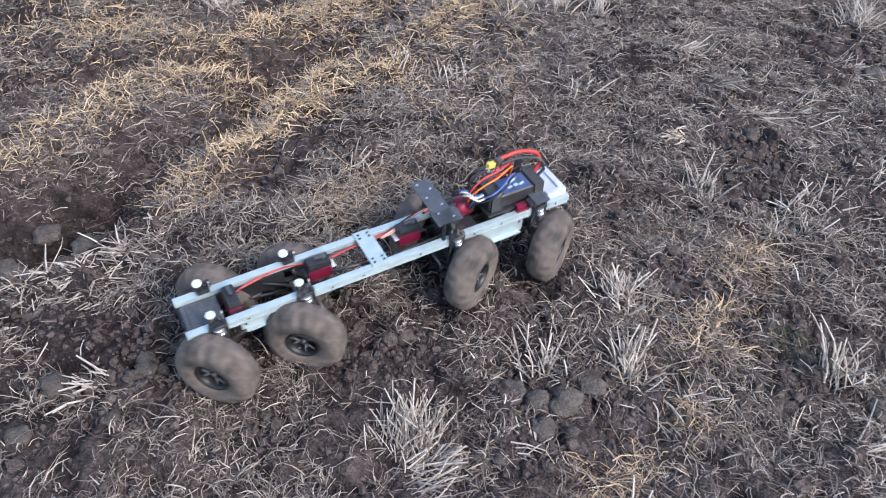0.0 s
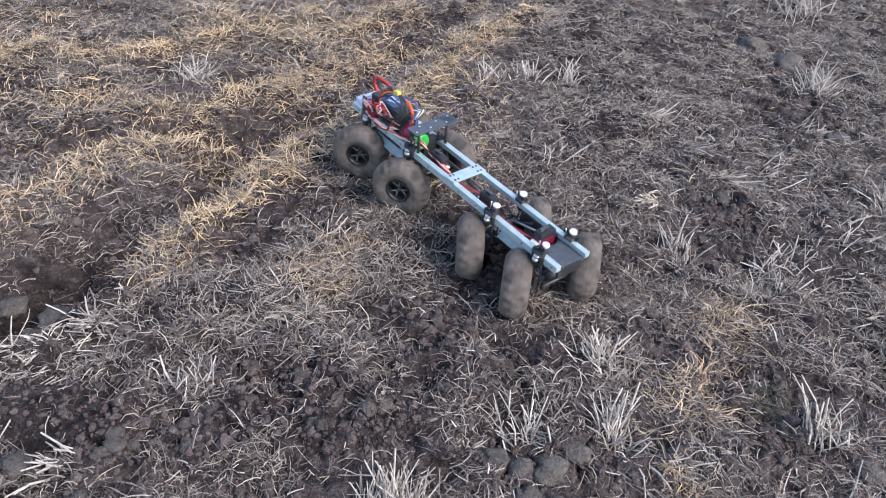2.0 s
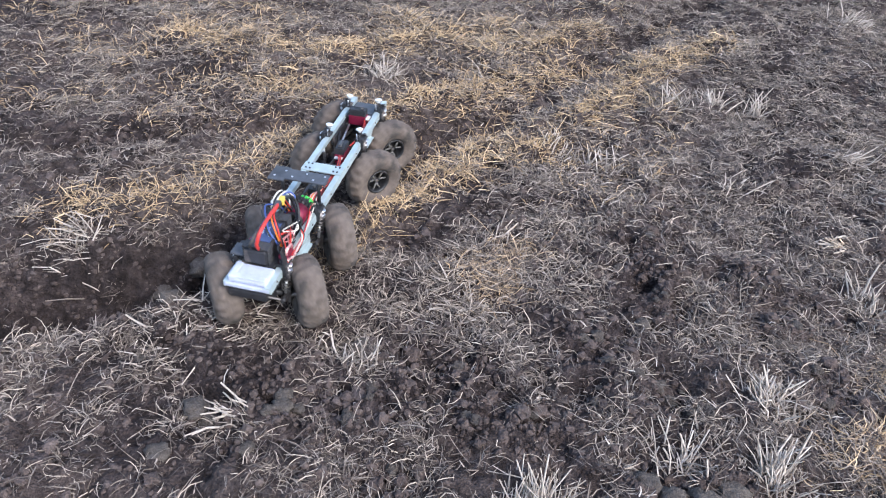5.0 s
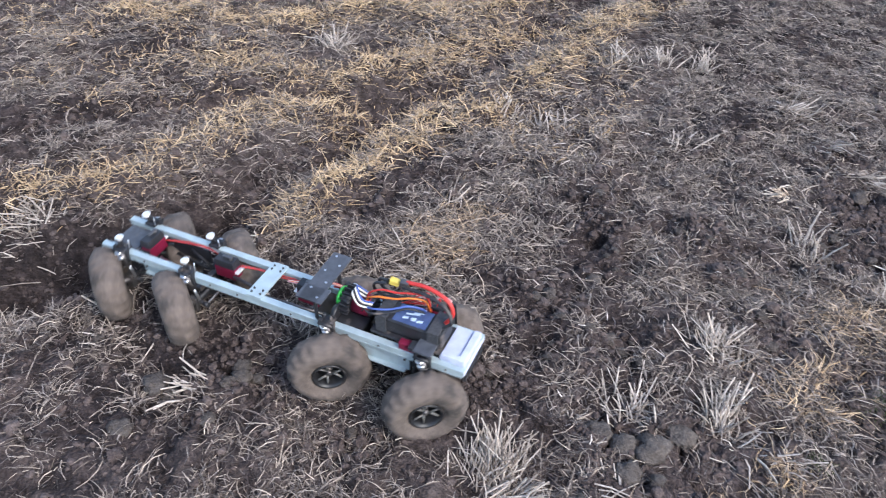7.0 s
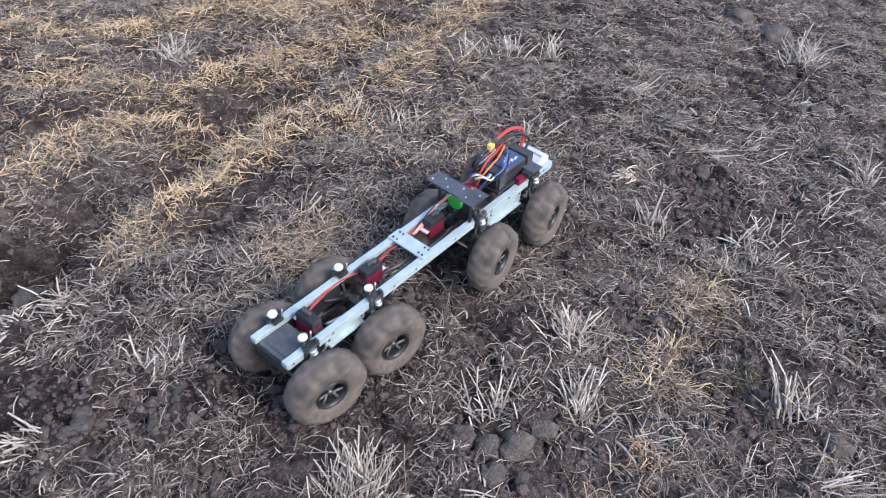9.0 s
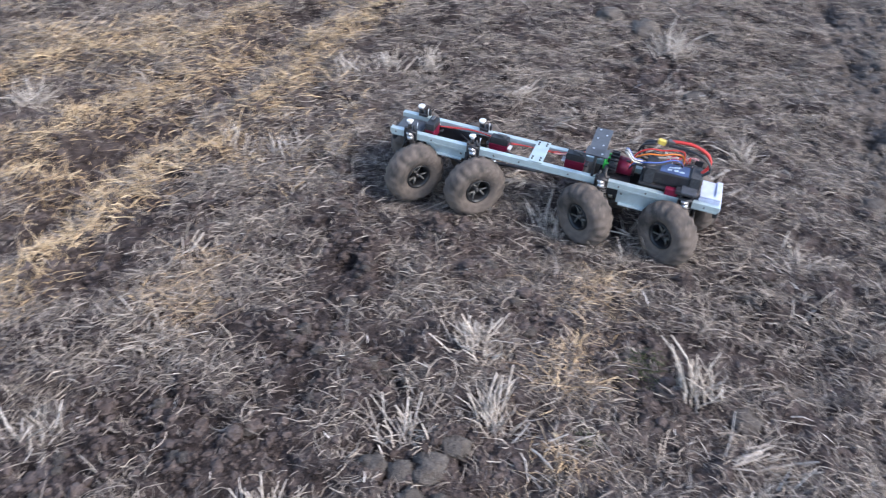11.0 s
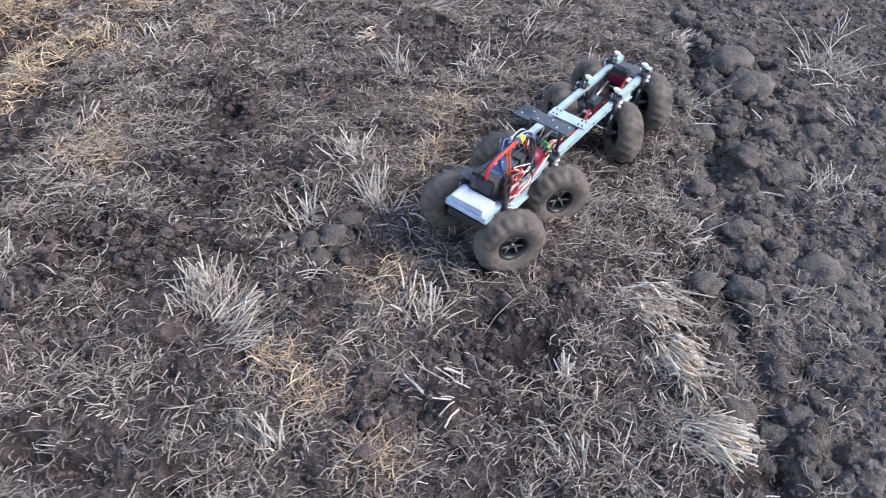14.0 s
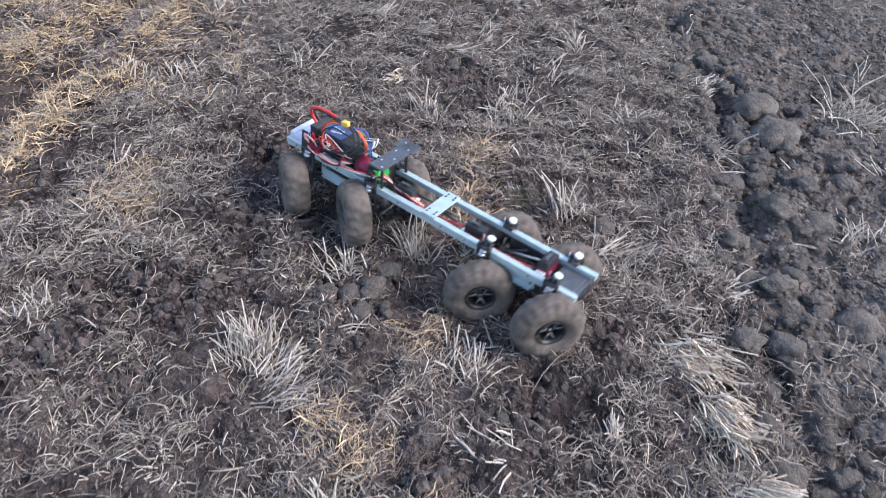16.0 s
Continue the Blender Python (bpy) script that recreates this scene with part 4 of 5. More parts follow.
def build_truck():
    truck = thing_empty("rc_truck", "bare eight-wheeled radio-controlled truck chassis with silver rails and muddy tyres", "rc truck")
    # rails: open channels with a rolled lip
    for s in (1, -1):
        bm = box(0.700, 0.0120, 0.0115, (0, s * 0.0366, 0.1215), 0.0012)
        box(0.694, 0.0016, 0.0040, (0, s * 0.0420, 0.1140), 0.0005, bm)
        rail = part("rail", bm, ALU, truck, "scuffed square aluminium rail")
        for x in (-0.337, -0.255, -0.115, -0.06, 0.045, 0.150, 0.205, 0.320):
            part("rivet", rod((x, s * 0.0425, 0.120), (x, s * 0.0440, 0.120), 0.0018, seg=8), DARK_STEEL, rail)
        # hanging side plates between the paired axles
        for x0, x1, drop in ((-0.268, -0.180, 0.021), (0.150, 0.256, 0.033)):
            deep = drop if s < 0 or x0 < 0 else 0.017
            bm = box(x1 - x0, 0.003, deep, ((x0 + x1) / 2, s * 0.0350, 0.1115 - drop + deep / 2), 0.0007)
            box(x1 - x0 - 0.012, 0.010, 0.003, ((x0 + x1) / 2, s * 0.0385, 0.1112 - drop), 0.0007, bm)
            if deep < drop:
                for x in (x0 + 0.006, x1 - 0.006):
                    box(0.010, 0.003, drop - deep + 0.002, (x, s * 0.0350, 0.1115 - (drop - deep) / 2), 0.0005, bm)
            plate = part("side_plate", bm, ALU, truck, "silver plate hanging below the rail")
            # Black panel added inside the plate to keep the gap between rails dark.
            part("dark_backing", box(x1 - x0 + 0.016, 0.004, 0.030, ((x0 + x1) / 2, s * 0.0305, 0.1000), 0.001), BLACK, plate, "added black panel inside the side plate")
            for x in (x0 + 0.008, x1 - 0.008):
                part("bolt", rod((x, s * 0.0360, 0.102), (x, s * 0.0385, 0.102), 0.0022, seg=8), DARK_STEEL, plate)
    # cross plate with its screws
    cross = part("cross_plate", box(0.0300, 0.0850, 0.0030, (-0.027, 0, 0.1292), 0.0008), ALU, truck, "silver cross plate screwed to both rails")
    for s in (1, -1):
        for dx, dy in ((-0.0085, 0.034), (0.0085, 0.034), (-0.0085, 0.0255), (0.0085, 0.0255)):
            part("screw", rod((-0.027 + dx, s * dy, 0.1303), (-0.027 + dx, s * dy, 0.1325), 0.0022, 0.0018, 8), BLACK, cross, "black screw head")
    # tray at the open end
    bm = box(0.058, 0.0600, 0.004, (-0.316, 0, 0.1150), 0.0015)
    box(0.046, 0.050, 0.003, (-0.314, 0, 0.1180), 0.0012, bm)
    tray = part("tray", bm, CARBON, truck, "dark grey plastic tray between the rails")
    part("end_bar", box(0.006, 0.066, 0.020, (-0.345, 0, 0.1030), 0.0015), BLACK, tray)
    # servos
    build_servo(truck, (-0.268, -0.002, 0.1160), 90, 1)
    build_servo(truck, (-0.118, 0.010, 0.1095), 0, 1)
    build_servo(truck, (0.048, 0.013, 0.1130), 0, -1)
    # black top plate with slots
    bm = box(0.034, 0.112, 0.0030, (0.092, 0, 0.1850), 0.0008)
    box(0.046, 0.032, 0.0030, (0.094, -0.040, 0.1850), 0.0008, bm)
    top = part("top_plate", bm, CARBON, truck, "black carbon cross plate on standoffs")
    for x, y in ((0.084, 0.048), (0.100, 0.030), (0.084, 0.012), (0.100, -0.012), (0.084, -0.030), (0.104, -0.046)):
        part("hole_rim", rod((x, y, 0.1860), (x, y, 0.1871), 0.0022, seg=10), STEEL, top)
    for s in (1, -1):
        part("standoff", rod((0.092, s * 0.0366, 0.127), (0.092, s * 0.0366, 0.184), 0.0032, seg=10), BLACK, top)
    # motor, gearbox
    motor = part("motor", rod((0.116, 0.014, 0.137), (0.172, 0.014, 0.137), 0.0178, seg=28, bevel=0.002), BLACK, truck, "brushless motor with red can and green end bell")
    part("can_label", rod((0.136, 0.014, 0.137), (0.166, 0.014, 0.137), 0.0184, seg=28), RED, motor, "dark red label round the motor can")
    bell = rod((0.107, 0.014, 0.137), (0.113, 0.014, 0.137), 0.0172, 0.0188, 28, bevel=0.0015)
    for k in range(9):
        a = 2 * math.pi * k / 9
        box(0.008, 0.004, 0.003, (0.1165, 0.014 + 0.0178 * math.cos(a), 0.137 + 0.0178 * math.sin(a)), 0.0006, bell, (math.degrees(a) - 90, 0, 0))
    part("end_bell", bell, GREEN_ANOD, motor, "bright green slotted end bell")
    part("heat_sink", rod((0.119, 0.010, 0.139), (0.135, 0.010, 0.139), 0.0190, seg=28), BLACK, motor, "black finned heat sink clamped round the motor")
    for k in range(11):
        a = radians(-110 + 22 * k)
        part("cooling_fin", box(0.016, 0.0024, 0.008, (0.127, 0.010 - 0.0222 * math.sin(a), 0.139 + 0.0222 * math.cos(a)), 0.0004, None,
                                (math.degrees(a), 0, 0)), BLACK, motor)
    part("gearbox", box(0.055, 0.036, 0.034, (0.140, -0.012, 0.104), 0.005), BLACK, truck, "black gearbox housing")
    part("spur_gear", rod((0.112, -0.016, 0.128), (0.120, -0.016, 0.128), 0.0150, seg=30), BLACK, truck)
    # battery in its straps
    bat = part("battery", box(0.116, 0.043, 0.030, (0.247, -0.002, 0.1505), 0.006, None, None, 3), BLACK, truck, "black hard-case battery pack with blue label")
    part("battery_label", box(0.056, 0.036, 0.0012, (0.248, -0.003, 0.1660), 0.0004), BLUE, bat, "dark blue battery label")
    for dx, dy, w, d in ((-0.012, -0.010, 0.009, 0.004), (0.001, -0.009, 0.008, 0.006), (0.012, -0.010, 0.010, 0.004), (-0.004, 0.001, 0.022, 0.003), (0.004, 0.006, 0.016, 0.002)):
        part("label_mark", box(w, d, 0.0006, (0.250 + dx, dy, 0.1669), 0.0, None, (0, 0, 14)), PRINT, bat, "pale blue printed bar")
    for x in (0.202, 0.290):
        bm = box(0.020, 0.0480, 0.0026, (x, -0.002, 0.1676), 0.0008)
        for s in (1, -1):
            box(0.018, 0.0020, 0.052 if s > 0 else 0.040, (x, -0.002 + s * 0.0230, 0.1435 if s > 0 else 0.1495), 0.0006, bm)
        part("strap", bm, STRAP, bat, "dark grey hook-and-loop strap")
    part("battery_shelf", box(0.124, 0.060, 0.005, (0.247, 0, 0.1325), 0.001), BLACK, truck)
    # controller board and red mounts
    esc = part("speed_controller", box(0.036, 0.014, 0.018, (0.268, 0.0400, 0.1400), 0.002), RED, truck, "small red speed controller beside the battery")
    part("heat_sink", box(0.024, 0.010, 0.006, (0.268, 0.0400, 0.1520), 0.001), BLACK, esc)
    part("receiver", box(0.026, 0.012, 0.016, (0.252, -0.0340, 0.1330), 0.002), RED, truck, "red block under the battery")
    part("battery_bracket", box(0.030, 0.030, 0.004, (0.284, -0.036, 0.1455), 0.001), CARBON, truck, "black bracket over the rail")
    part("switch_box", box(0.034, 0.018, 0.008, (0.276, -0.0380, 0.1420), 0.0015), BLACK, truck)
    # foam buffer at the battery end
    bm = box(0.042, 0.0680, 0.0095, (0.3265, 0, 0.1305), 0.0032, None, None, 3)
    box(0.012, 0.0680, 0.0045, (0.3415, 0, 0.1370), 0.0022, bm, None, 3)
    box(0.040, 0.0110, 0.0045, (0.3265, -0.0280, 0.1370), 0.0022, bm, None, 3)
    buffer = part("foam_buffer", worn(bm, 0.0010), FOAM, truck, "block of bluish white foam on the rail ends")
    part("lower_slab", worn(box(0.050, 0.0820, 0.0090, (0.3260, 0, 0.1205), 0.003, None, None, 3), 0.0010), FOAM, buffer, "lower slab of white foam")
    part("end_bumper", box(0.010, 0.070, 0.016, (0.346, 0, 0.1040), 0.003), BLACK, truck, "dark bumper under the foam")
    # axles with their links, shock absorbers and drive shafts
    for i, ax in enumerate(AXLES):
        bm = rod((ax, -0.046, HUB_Z), (ax, 0.046, HUB_Z), 0.0068, seg=14)
        diff = bmesh.new()
        bmesh.ops.create_icosphere(diff, subdivisions=3, radius=0.0200)
        bmesh.ops.scale(diff, vec=(1.0, 0.85, 1.0), verts=diff.verts)
        bmesh.ops.translate(diff, vec=(ax, 0.006, HUB_Z), verts=diff.verts)
        smooth(diff)
        axle = part("axle", bm, BLACK, truck, "black axle housing")
        part("differential", diff, BLACK, axle, "rounded black differential housing")
        back = -0.027 if i in (0, 2) else 0.027
        part("tie_rod", rod((ax + back, -0.046, HUB_Z + 0.008), (ax + back, 0.046, HUB_Z + 0.008), 0.0024, seg=8), DARK_STEEL, axle, "dull steel steering tie rod")
        part("axle_truss", box(0.012, 0.060, 0.010, (ax, 0, HUB_Z + 0.020), 0.002), DARK_STEEL if i % 2 else BLACK, axle)
        for s in (1, -1):
            part("upper_link", rod((ax, s * 0.020, HUB_Z + 0.022), (ax - 1.9 * back, s * 0.027, 0.108), 0.0028, seg=8), BLACK, axle, "black upper suspension link")
            part("rod_end", rod((ax + back - 0.005, s * 0.046, HUB_Z + 0.008), (ax + back + 0.005, s * 0.046, HUB_Z + 0.008), 0.0046, seg=10), BLACK, axle)
            bm = box(0.015, 0.010, 0.030, (ax, s * 0.046, HUB_Z), 0.002)
            box(0.030, 0.006, 0.006, (ax + 0.012, s * 0.044, HUB_Z + 0.006), 0.001, bm)
            part("knuckle", bm, DARK_STEEL, axle)
            # link to the middle of the chassis
            inner = ax + (0.085 if i in (0, 2) else -0.085)
            part("link", rod((ax, s * 0.030, HUB_Z + 0.004), (inner, s * 0.024, 0.088), 0.0028, seg=8), BLACK if i % 2 else DARK_STEEL, axle)
            # shock absorber: clevis on the rail, cap, body and spring
            hi = Vector((ax, s * 0.0470, 0.1300))
            lo = Vector((ax + 0.012, s * 0.0440, HUB_Z + 0.012))
            bm = box(0.020, 0.0200, 0.0060, (ax, s * 0.0385, 0.1305), 0.0015)
            box(0.006, 0.008, 0.028, (ax - 0.011, s * 0.0440, 0.1240), 0.001, bm)
            box(0.006, 0.008, 0.028, (ax + 0.011, s * 0.0440, 0.1240), 0.001, bm)
            rod((ax - 0.011, s * 0.044, 0.115), (ax - 0.018, s * 0.050, HUB_Z + 0.016), 0.0024, seg=8, bm=bm)
            rod((ax - 0.013, s * 0.0480, 0.1310), (ax + 0.013, s * 0.0480, 0.1310), 0.0030, seg=8, bm=bm)
            rod((ax - 0.010, s * 0.0400, 0.1300), (ax - 0.006, s * 0.0360, 0.1440), 0.0026, seg=8, bm=bm)
            rod((ax + 0.006, s * 0.0400, 0.1300), (ax + 0.004, s * 0.0360, 0.1420), 0.0026, seg=8, bm=bm)
            shock = part("shock_absorber", bm, BLACK, truck, "shock absorber with silver caps on a black clevis")
            part("shock_body", rod(hi, hi.lerp(lo, 0.55), 0.0065, seg=14, bevel=0.001), DARK_STEEL, shock)
            part("shock_shaft", rod(hi.lerp(lo, 0.5), lo, 0.0026, seg=8), STEEL, shock)
            bm = rod((ax - 0.002, s * 0.0490, 0.1300), (ax - 0.002, s * 0.0490, 0.1262), 0.0070, 0.0070, 18, bevel=0.0009)
            rod((ax - 0.002, s * 0.0490, 0.1265), (ax, s * 0.0492, 0.1215), 0.0044, 0.0044, 14, bm)
            rod((ax, s * 0.0492, 0.1215), (ax + 0.001, s * 0.0494, 0.1150), 0.0064, 0.0070, 18, bm, 0.0009)
            part("shock_cap", bm, STEEL, shock, "bright metal shock cap with a narrow neck")
            if i < 2:
                bm = rod((ax - 0.004, s * 0.0370, 0.132), (ax - 0.006, s * 0.0350, 0.1480), 0.0034, seg=10)
                part("post", bm, BLACK, shock)
                bm = rod((ax - 0.006, s * 0.0350, 0.1440), (ax - 0.006, s * 0.0350, 0.1480), 0.0040, 0.0052, 18)
                rod((ax - 0.006, s * 0.0350, 0.1480), (ax - 0.0065, s * 0.0346, 0.1520), 0.0076, 0.0076, 22, bm, 0.0009)
                part("cap", bm, WHITE_CAP, shock, "flat round silver cap")
                part("pin", rod((ax + 0.010, s * 0.034, 0.132), (ax + 0.011, s * 0.033, 0.148), 0.0012, seg=6), STEEL, shock)
            else:
                pts = []
                for k in range(41):
                    c = hi.lerp(lo, 0.15 + 0.65 * k / 40)
                    a = 2 * math.pi * 6 * k / 40
                    pts.append(c + Vector((0.0085 * math.cos(a), 0.0085 * math.sin(a), 0)))
                part("spring", hose(pts, 0.0011, 5, 2), DARK_STEEL, shock, "dark coil spring")
    for a, b in (((-0.302, 0.006, 0.064), (-0.1605, 0.006, 0.064)), ((-0.1605, 0.006, 0.068), (0.114, -0.008, 0.098)), ((0.114, 0.006, 0.064), (0.2824, 0.006, 0.064))):
        shaft = part("drive_shaft", rod(a, b, 0.0042, seg=10), DARK_STEEL, truck, "grey steel drive shaft")
        for t in (0.12, 0.88):
            c = Vector(a).lerp(Vector(b), t)
            part("joint", rod(c - Vector((0.008, 0, 0)), c + Vector((0.008, 0, 0)), 0.0066, seg=10), STEEL, shaft)
    part("steering_rod", rod((-0.245, -0.016, 0.112), (-0.165, -0.016, 0.090), 0.0022, seg=8), STEEL, truck)
    part("steering_rod", rod((-0.100, 0.000, 0.108), (-0.020, -0.010, 0.105), 0.0030, seg=8), DARK_STEEL, truck)
    part("steering_rod", rod((-0.060, -0.018, 0.106), (0.100, -0.014, 0.112), 0.0030, seg=8), DARK_STEEL, truck)
    # wiring
    def wire(pts, r, mat, label=""):
        part("wire", hose(pts, r), mat, truck, label)

    wire([(0.298, 0.004, 0.166), (0.309, 0.008, 0.186), (0.300, 0.012, 0.206), (0.268, 0.016, 0.217), (0.236, 0.016, 0.216), (0.222, 0.015, 0.213)], 0.0034, RED_WIRE, "thick red battery cable in a loop")
    wire([(0.298, -0.006, 0.166), (0.312, -0.004, 0.182), (0.298, 0.004, 0.200), (0.262, 0.010, 0.208), (0.224, 0.010, 0.208)], 0.0030, BLACK, "thick black battery cable")
    part("connector", box(0.016, 0.010, 0.010, (0.209, 0.014, 0.210), 0.002, None, (0, 12, 8)), YEL_PLASTIC, truck, "yellow battery connector")
    part("connector", box(0.014, 0.011, 0.011, (0.226, 0.014, 0.2125), 0.002, None, (0, 6, 8)), DARK_STEEL, truck)
    wire([(0.198, 0.014, 0.208), (0.180, 0.020, 0.200), (0.176, 0.028, 0.180), (0.190, 0.034, 0.160), (0.235, 0.038, 0.146), (0.258, 0.040, 0.144)], 0.0028, BLACK)
    wire([(0.198, 0.010, 0.206), (0.176, 0.012, 0.196), (0.170, 0.018, 0.176), (0.184, 0.028, 0.156), (0.250, 0.034, 0.140)], 0.0026, BLACK)
    for k, (m, dy, dz) in enumerate(((ORANGE, 0.0, 0.004), (RED_WIRE, 0.005, 0.010), (BLUE_WIRE, -0.010, -0.004), (BLACK, -0.014, -0.006), (BLACK, 0.009, -0.003))):
        wire([(0.262, 0.030 + dy / 2, 0.150), (0.258, 0.018 + dy, 0.180 + dz), (0.240, 0.006 + dy, 0.190 + dz), (0.215, -0.002 + dy * 1.6, 0.186 + dz), (0.190, -0.006 + dy * 2, 0.184 + dz),
              (0.168, -0.002 + dy, 0.168 + dz), (0.160, 0.006 + dy, 0.146)], 0.0017, m)
    for k, m in enumerate((WHITE_WIRE, BLACK, WHITE_WIRE, BLUE_WIRE)):
        wire([(0.182, -0.020 + 0.004 * k, 0.172), (0.164, -0.024 + 0.004 * k, 0.176), (0.150, -0.016 + 0.005 * k, 0.186), (0.146, -0.002 + 0.004 * k, 0.178), (0.160, 0.006 + 0.003 * k, 0.164)], 0.0016, m)
    for k, m in enumerate((WHITE_WIRE, PINK_WIRE, RED_WIRE)):
        wire([(0.262, 0.0440 + 0.002 * k, 0.136), (0.215, 0.0420 + 0.0015 * k, 0.1305), (0.165, 0.0410 - 0.001 * k, 0.1310 + 0.001 * k), (0.120, 0.0360 - 0.003 * k, 0.1380 + 0.002 * k), (0.088, 0.030 - 0.003 * k, 0.1400)], 0.0011, m)
    for k, m in enumerate((BLACK, RED_WIRE, WHITE_WIRE, ORANGE, PINK_WIRE)):
        wire([(0.120, 0.032 - 0.002 * k, 0.138 + 0.002 * k), (0.092, 0.030 - 0.002 * k, 0.144 + 0.001 * k), (0.060, 0.028, 0.140 - 0.001 * k), (0.024, 0.026 - 0.002 * k, 0.127), (0.000, 0.022 - 0.001 * k, 0.122)], 0.0011, m)
    for k, m in enumerate((RED_WIRE, DARK_STEEL, RED_WIRE)):
        wire([(0.030, 0.026 - 0.002 * k, 0.126), (-0.020, 0.026 - 0.002 * k, 0.121), (-0.060, 0.024 - 0.002 * k, 0.121 + 0.001 * k), (-0.094, 0.016 - 0.002 * k, 0.124)], 0.0010, m)
        wire([(-0.136, 0.022, 0.122 + 0.001 * k), (-0.180, 0.030 - 0.001 * k, 0.124), (-0.230, 0.026 - 0.002 * k, 0.122), (-0.258, 0.016, 0.122)], 0.0009, m)
    r = random.Random(5)
    for k in range(6):
        m = (RED_WIRE, PINK_WIRE, WHITE_WIRE, PINK_WIRE, BLACK, RED_WIRE)[k]
        x0 = r.uniform(0.235, 0.285)
        pts = [(x0, 0.040, 0.146)]
        for j in range(3):
            pts.append((x0 + r.uniform(-0.035, 0.02), r.uniform(0.024, 0.046), r.uniform(0.148, 0.176)))
        pts.append((r.uniform(0.165, 0.20), r.uniform(0.018, 0.036), r.uniform(0.140, 0.158)))
        wire(pts, r.uniform(0.0009, 0.0014), m)
    part("strap_tail", box(0.016, 0.0022, 0.062, (0.291, 0.0475, 0.1390), 0.0006, None, (6, 0, 0)), BLACK, bat, "loose black strap end hanging down")
    for k in range(4):
        wire([(0.284, 0.047, 0.140 - 0.003 * k), (0.262 - 0.004 * k, 0.0500, 0.132), (0.238, 0.0490, 0.136 - 0.004 * k), (0.214 - 0.005 * k, 0.0460, 0.130), (0.196, 0.0400, 0.134 + 0.004 * k), (0.176, 0.030, 0.140)],
             0.0014, (PINK_WIRE, WHITE_WIRE, RED_WIRE, BLACK)[k])
    part("plug", box(0.010, 0.008, 0.010, (0.156, 0.008, 0.150), 0.001), BLACK, truck)
    for k, m in enumerate((PINK_WIRE, WHITE_WIRE, PINK_WIRE)):
        wire([(0.280, 0.046, 0.148), (0.288, 0.050, 0.158 + 0.004 * k), (0.276, 0.052, 0.168), (0.262, 0.050, 0.160), (0.258, 0.046, 0.148)], 0.0016, m)
    wheels = []
    for ax in AXLES:
        for s in (1, -1):
            wheels.append((build_wheel(truck), ax, s))
    return truck, wheels


truck, wheels = build_truck()

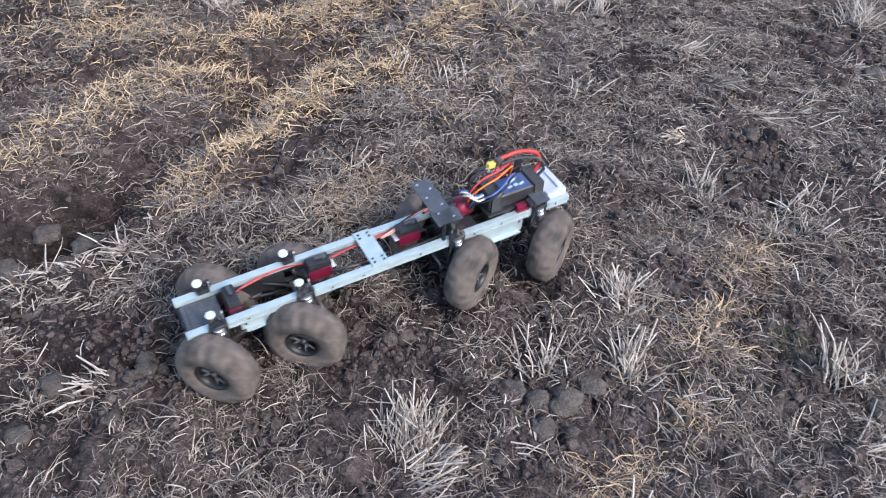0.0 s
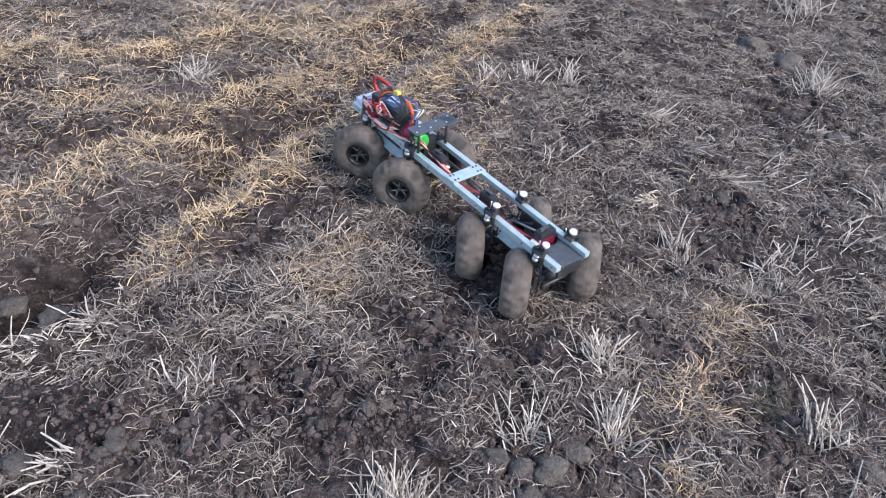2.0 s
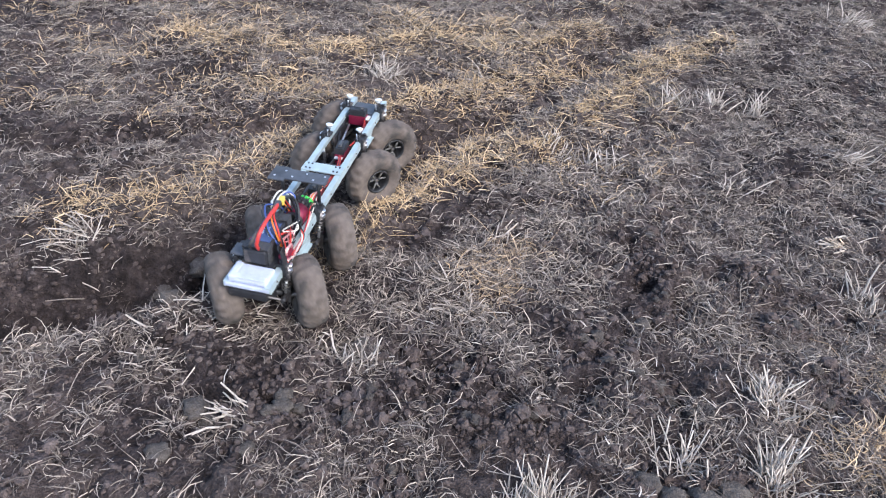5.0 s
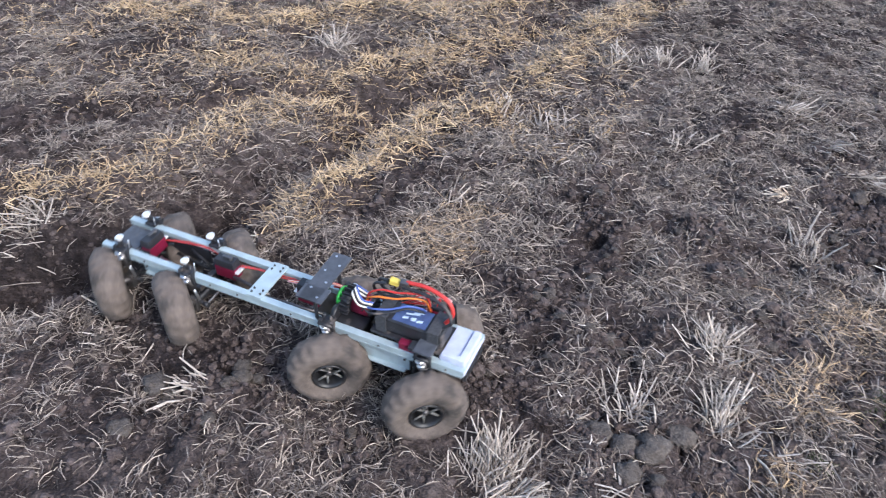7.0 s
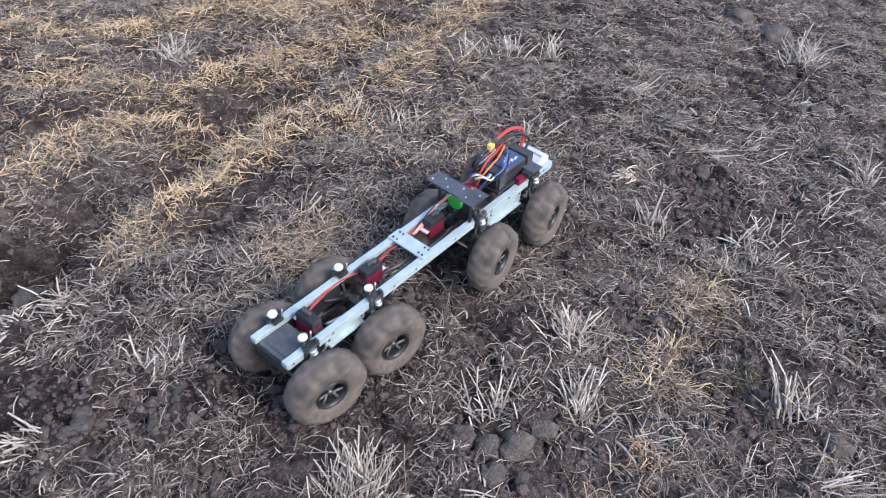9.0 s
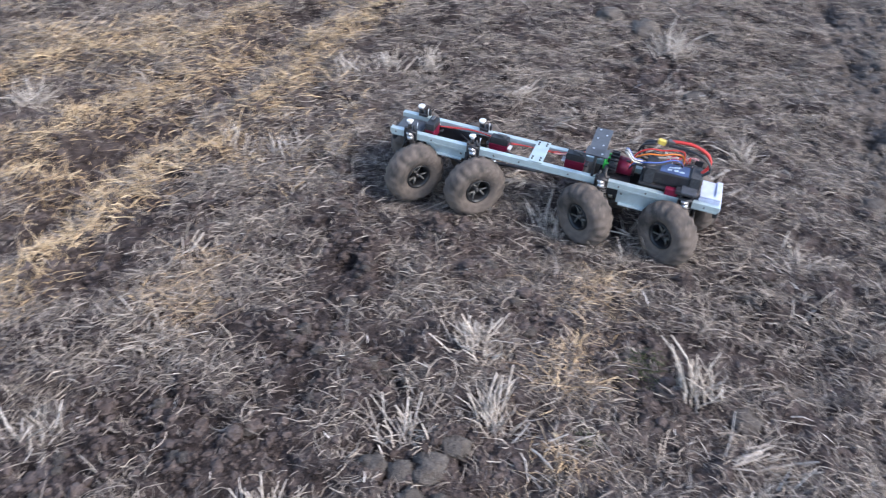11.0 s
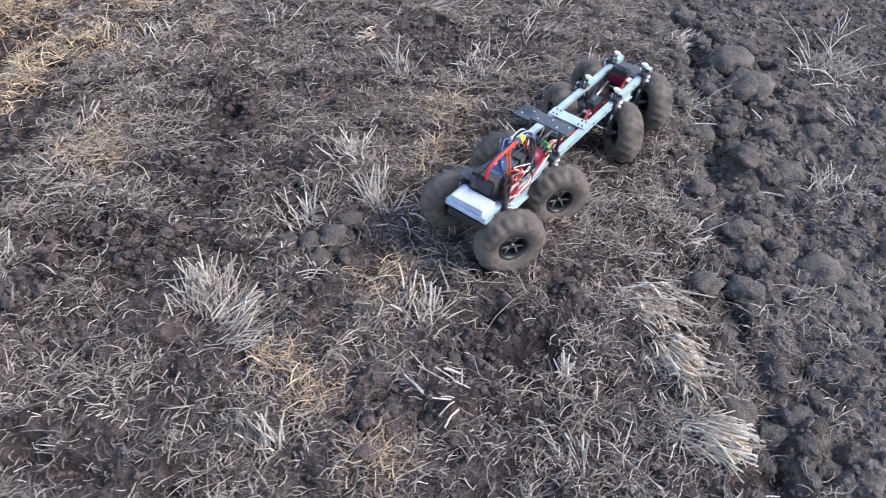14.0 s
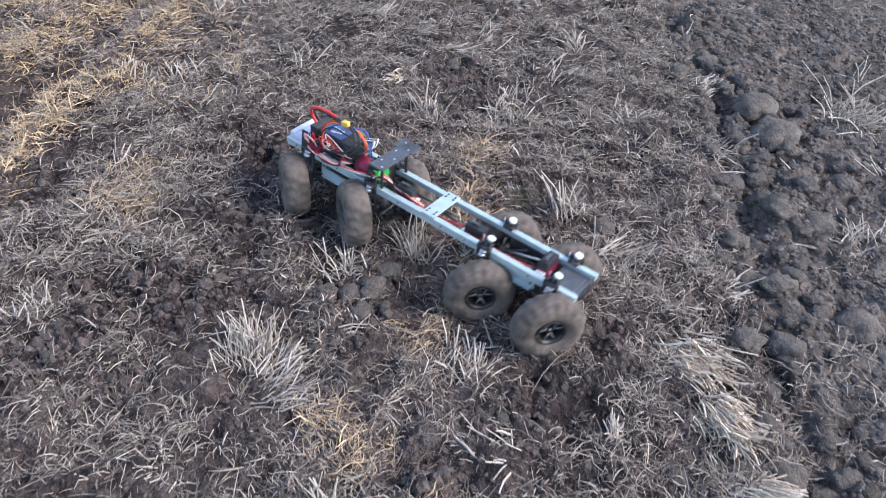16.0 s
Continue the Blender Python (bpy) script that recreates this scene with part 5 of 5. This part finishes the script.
TRUCK_ROWS = [  # seconds, place, lean, nose and heading in degrees
    (0.0, -0.096, 0.932, -0.0035, 1.4, -1.7, 31.5),
    (0.5, -0.000, 1.018, -0.0016, 1.9, -0.5, 50.1),
    (1.0, 0.036, 1.134, 0.0095, 4.1, -0.2, 78.5),
    (1.5, 0.088, 1.248, 0.0027, 0.8, 1.1, 103.4),
    (2.0, 0.062, 1.367, -0.0010, -0.9, -0.4, 127.5),
    (2.5, -0.009, 1.459, -0.0080, -0.3, 1.8, 144.8),
    (3.0, -0.107, 1.488, -0.0038, 1.2, 3.3, 165.6),
    (3.5, -0.278, 1.471, -0.0156, 0.3, 3.7, 194.1),
    (4.0, -0.435, 1.417, -0.0043, 2.9, 0.5, 228.3),
    (4.5, -0.530, 1.315, -0.0040, 1.5, 1.0, 251.0),
    (5.0, -0.575, 1.210, -0.0030, 0.5, 0.0, 270.0),
    (5.5, -0.580, 1.105, -0.0020, 0.5, -0.5, 287.0),
    (6.0, -0.545, 1.000, 0.0000, 0.0, -1.0, 302.5),
    (6.5, -0.485, 0.909, 0.0000, -0.1, -1.5, 318.1),
    (7.0, -0.417, 0.835, -0.0066, 1.5, -1.4, 345.4),
    (7.5, -0.284, 0.814, 0.0038, 0.7, -1.4, 365.6),
    (8.0, -0.153, 0.837, 0.0065, 0.9, -2.4, 384.3),
    (8.5, -0.045, 0.930, 0.0060, 0.5, -2.0, 400.0),
    (9.0, 0.050, 1.060, 0.0080, 1.0, -2.0, 410.0),
    (9.5, 0.115, 1.190, 0.0100, 1.0, -2.0, 407.0),
    (10.0, 0.200, 1.300, 0.0120, 2.0, -1.5, 391.5),
    (10.3, 0.272, 1.346, 0.0130, 2.5, -1.5, 374.5),
    (10.5, 0.342, 1.368, 0.0131, 2.9, -1.5, 361.9),
    (11.0, 0.553, 1.358, 0.0051, -0.4, 1.7, 331.6),
    (11.5, 0.680, 1.241, 0.0049, 0.8, 2.1, 303.5),
    (12.0, 0.760, 1.165, -0.0023, 1.1, -0.3, 286.0),
    (12.5, 0.832, 1.019, 0.0042, 2.8, -0.5, 264.2),
    (13.0, 0.816, 0.927, 0.0006, 2.7, 0.1, 247.9),
    (13.5, 0.783, 0.840, 0.0041, -1.0, 0.2, 233.3),
    (14.0, 0.709, 0.766, -0.0065, -3.9, -0.8, 212.8),
    (14.5, 0.654, 0.722, -0.0051, -3.3, -1.7, 191.2),
    (15.0, 0.563, 0.695, -0.0037, 2.1, -0.5, 169.5),
    (15.5, 0.450, 0.730, 0.0012, 1.7, 0.1, 141.0),
    (16.0, 0.353, 0.797, -0.0070, 0.8, -1.6, 120.4),
]


def truck_at(t):
    rows = TRUCK_ROWS
    return [float(np.interp(t, [r[0] for r in rows], [r[k] for r in rows])) for k in range(1, 7)]


def footing(x, y):
    """Mean height of the soil under a tyre."""
    return float(np.mean([height(x + dx, y + dy) for dx, dy in ((0, 0), (0.018, 0), (-0.018, 0), (0, 0.018), (0, -0.018))]))


def wheel_lift(ax, s, steps):
    """How far a wheel rides up or down on its suspension at each time."""
    out = []
    for t in steps:
        m = pose(*truck_at(t))
        p = m @ Vector((ax, s * 0.078, HUB_Z))
        out.append(min(max(footing(p.x, p.y) + TYRE_R - 0.006 - p.z, -0.014), 0.005))
    out = np.array(out)
    pad = np.pad(out, 2, mode="edge")
    return [float(np.mean(pad[k:k + 5])) for k in range(len(out))]


def motions():
    walk(truck, [(t, pose(*v)) for t, *v in TRUCK_ROWS])
    steps = [round(0.1 * k, 1) for k in range(161)]
    way, spin = truck_at(0), [0.0]
    for t in steps[1:]:
        nxt = truck_at(t)
        a = radians(nxt[5])
        gone = (nxt[0] - way[0]) * math.cos(a) + (nxt[1] - way[1]) * math.sin(a)
        spin.append(spin[-1] + 1.3 * max(gone, 0.008) / TYRE_R)
        way = nxt
    for ob, ax, s in wheels:
        first, then = {AXLES[0]: (-46, 50), AXLES[1]: (-39, 42), AXLES[2]: (32, -35), AXLES[3]: (35, -36)}[ax]
        rows = []
        for t, a, dz in zip(steps, spin, wheel_lift(ax, s, steps)):
            k = min(max((t - 8.6) / 1.0, 0), 1)
            k = k * k * (3 - 2 * k)
            steer = first + (then - first) * k
            side = 0 if s > 0 else 180
            rows.append((t, pose(ax, s * KING_Y, HUB_Z + dz, 0, 0, steer + side) @ Matrix.Rotation(a * s, 4, "Y")))
        walk(ob, rows)


motions()
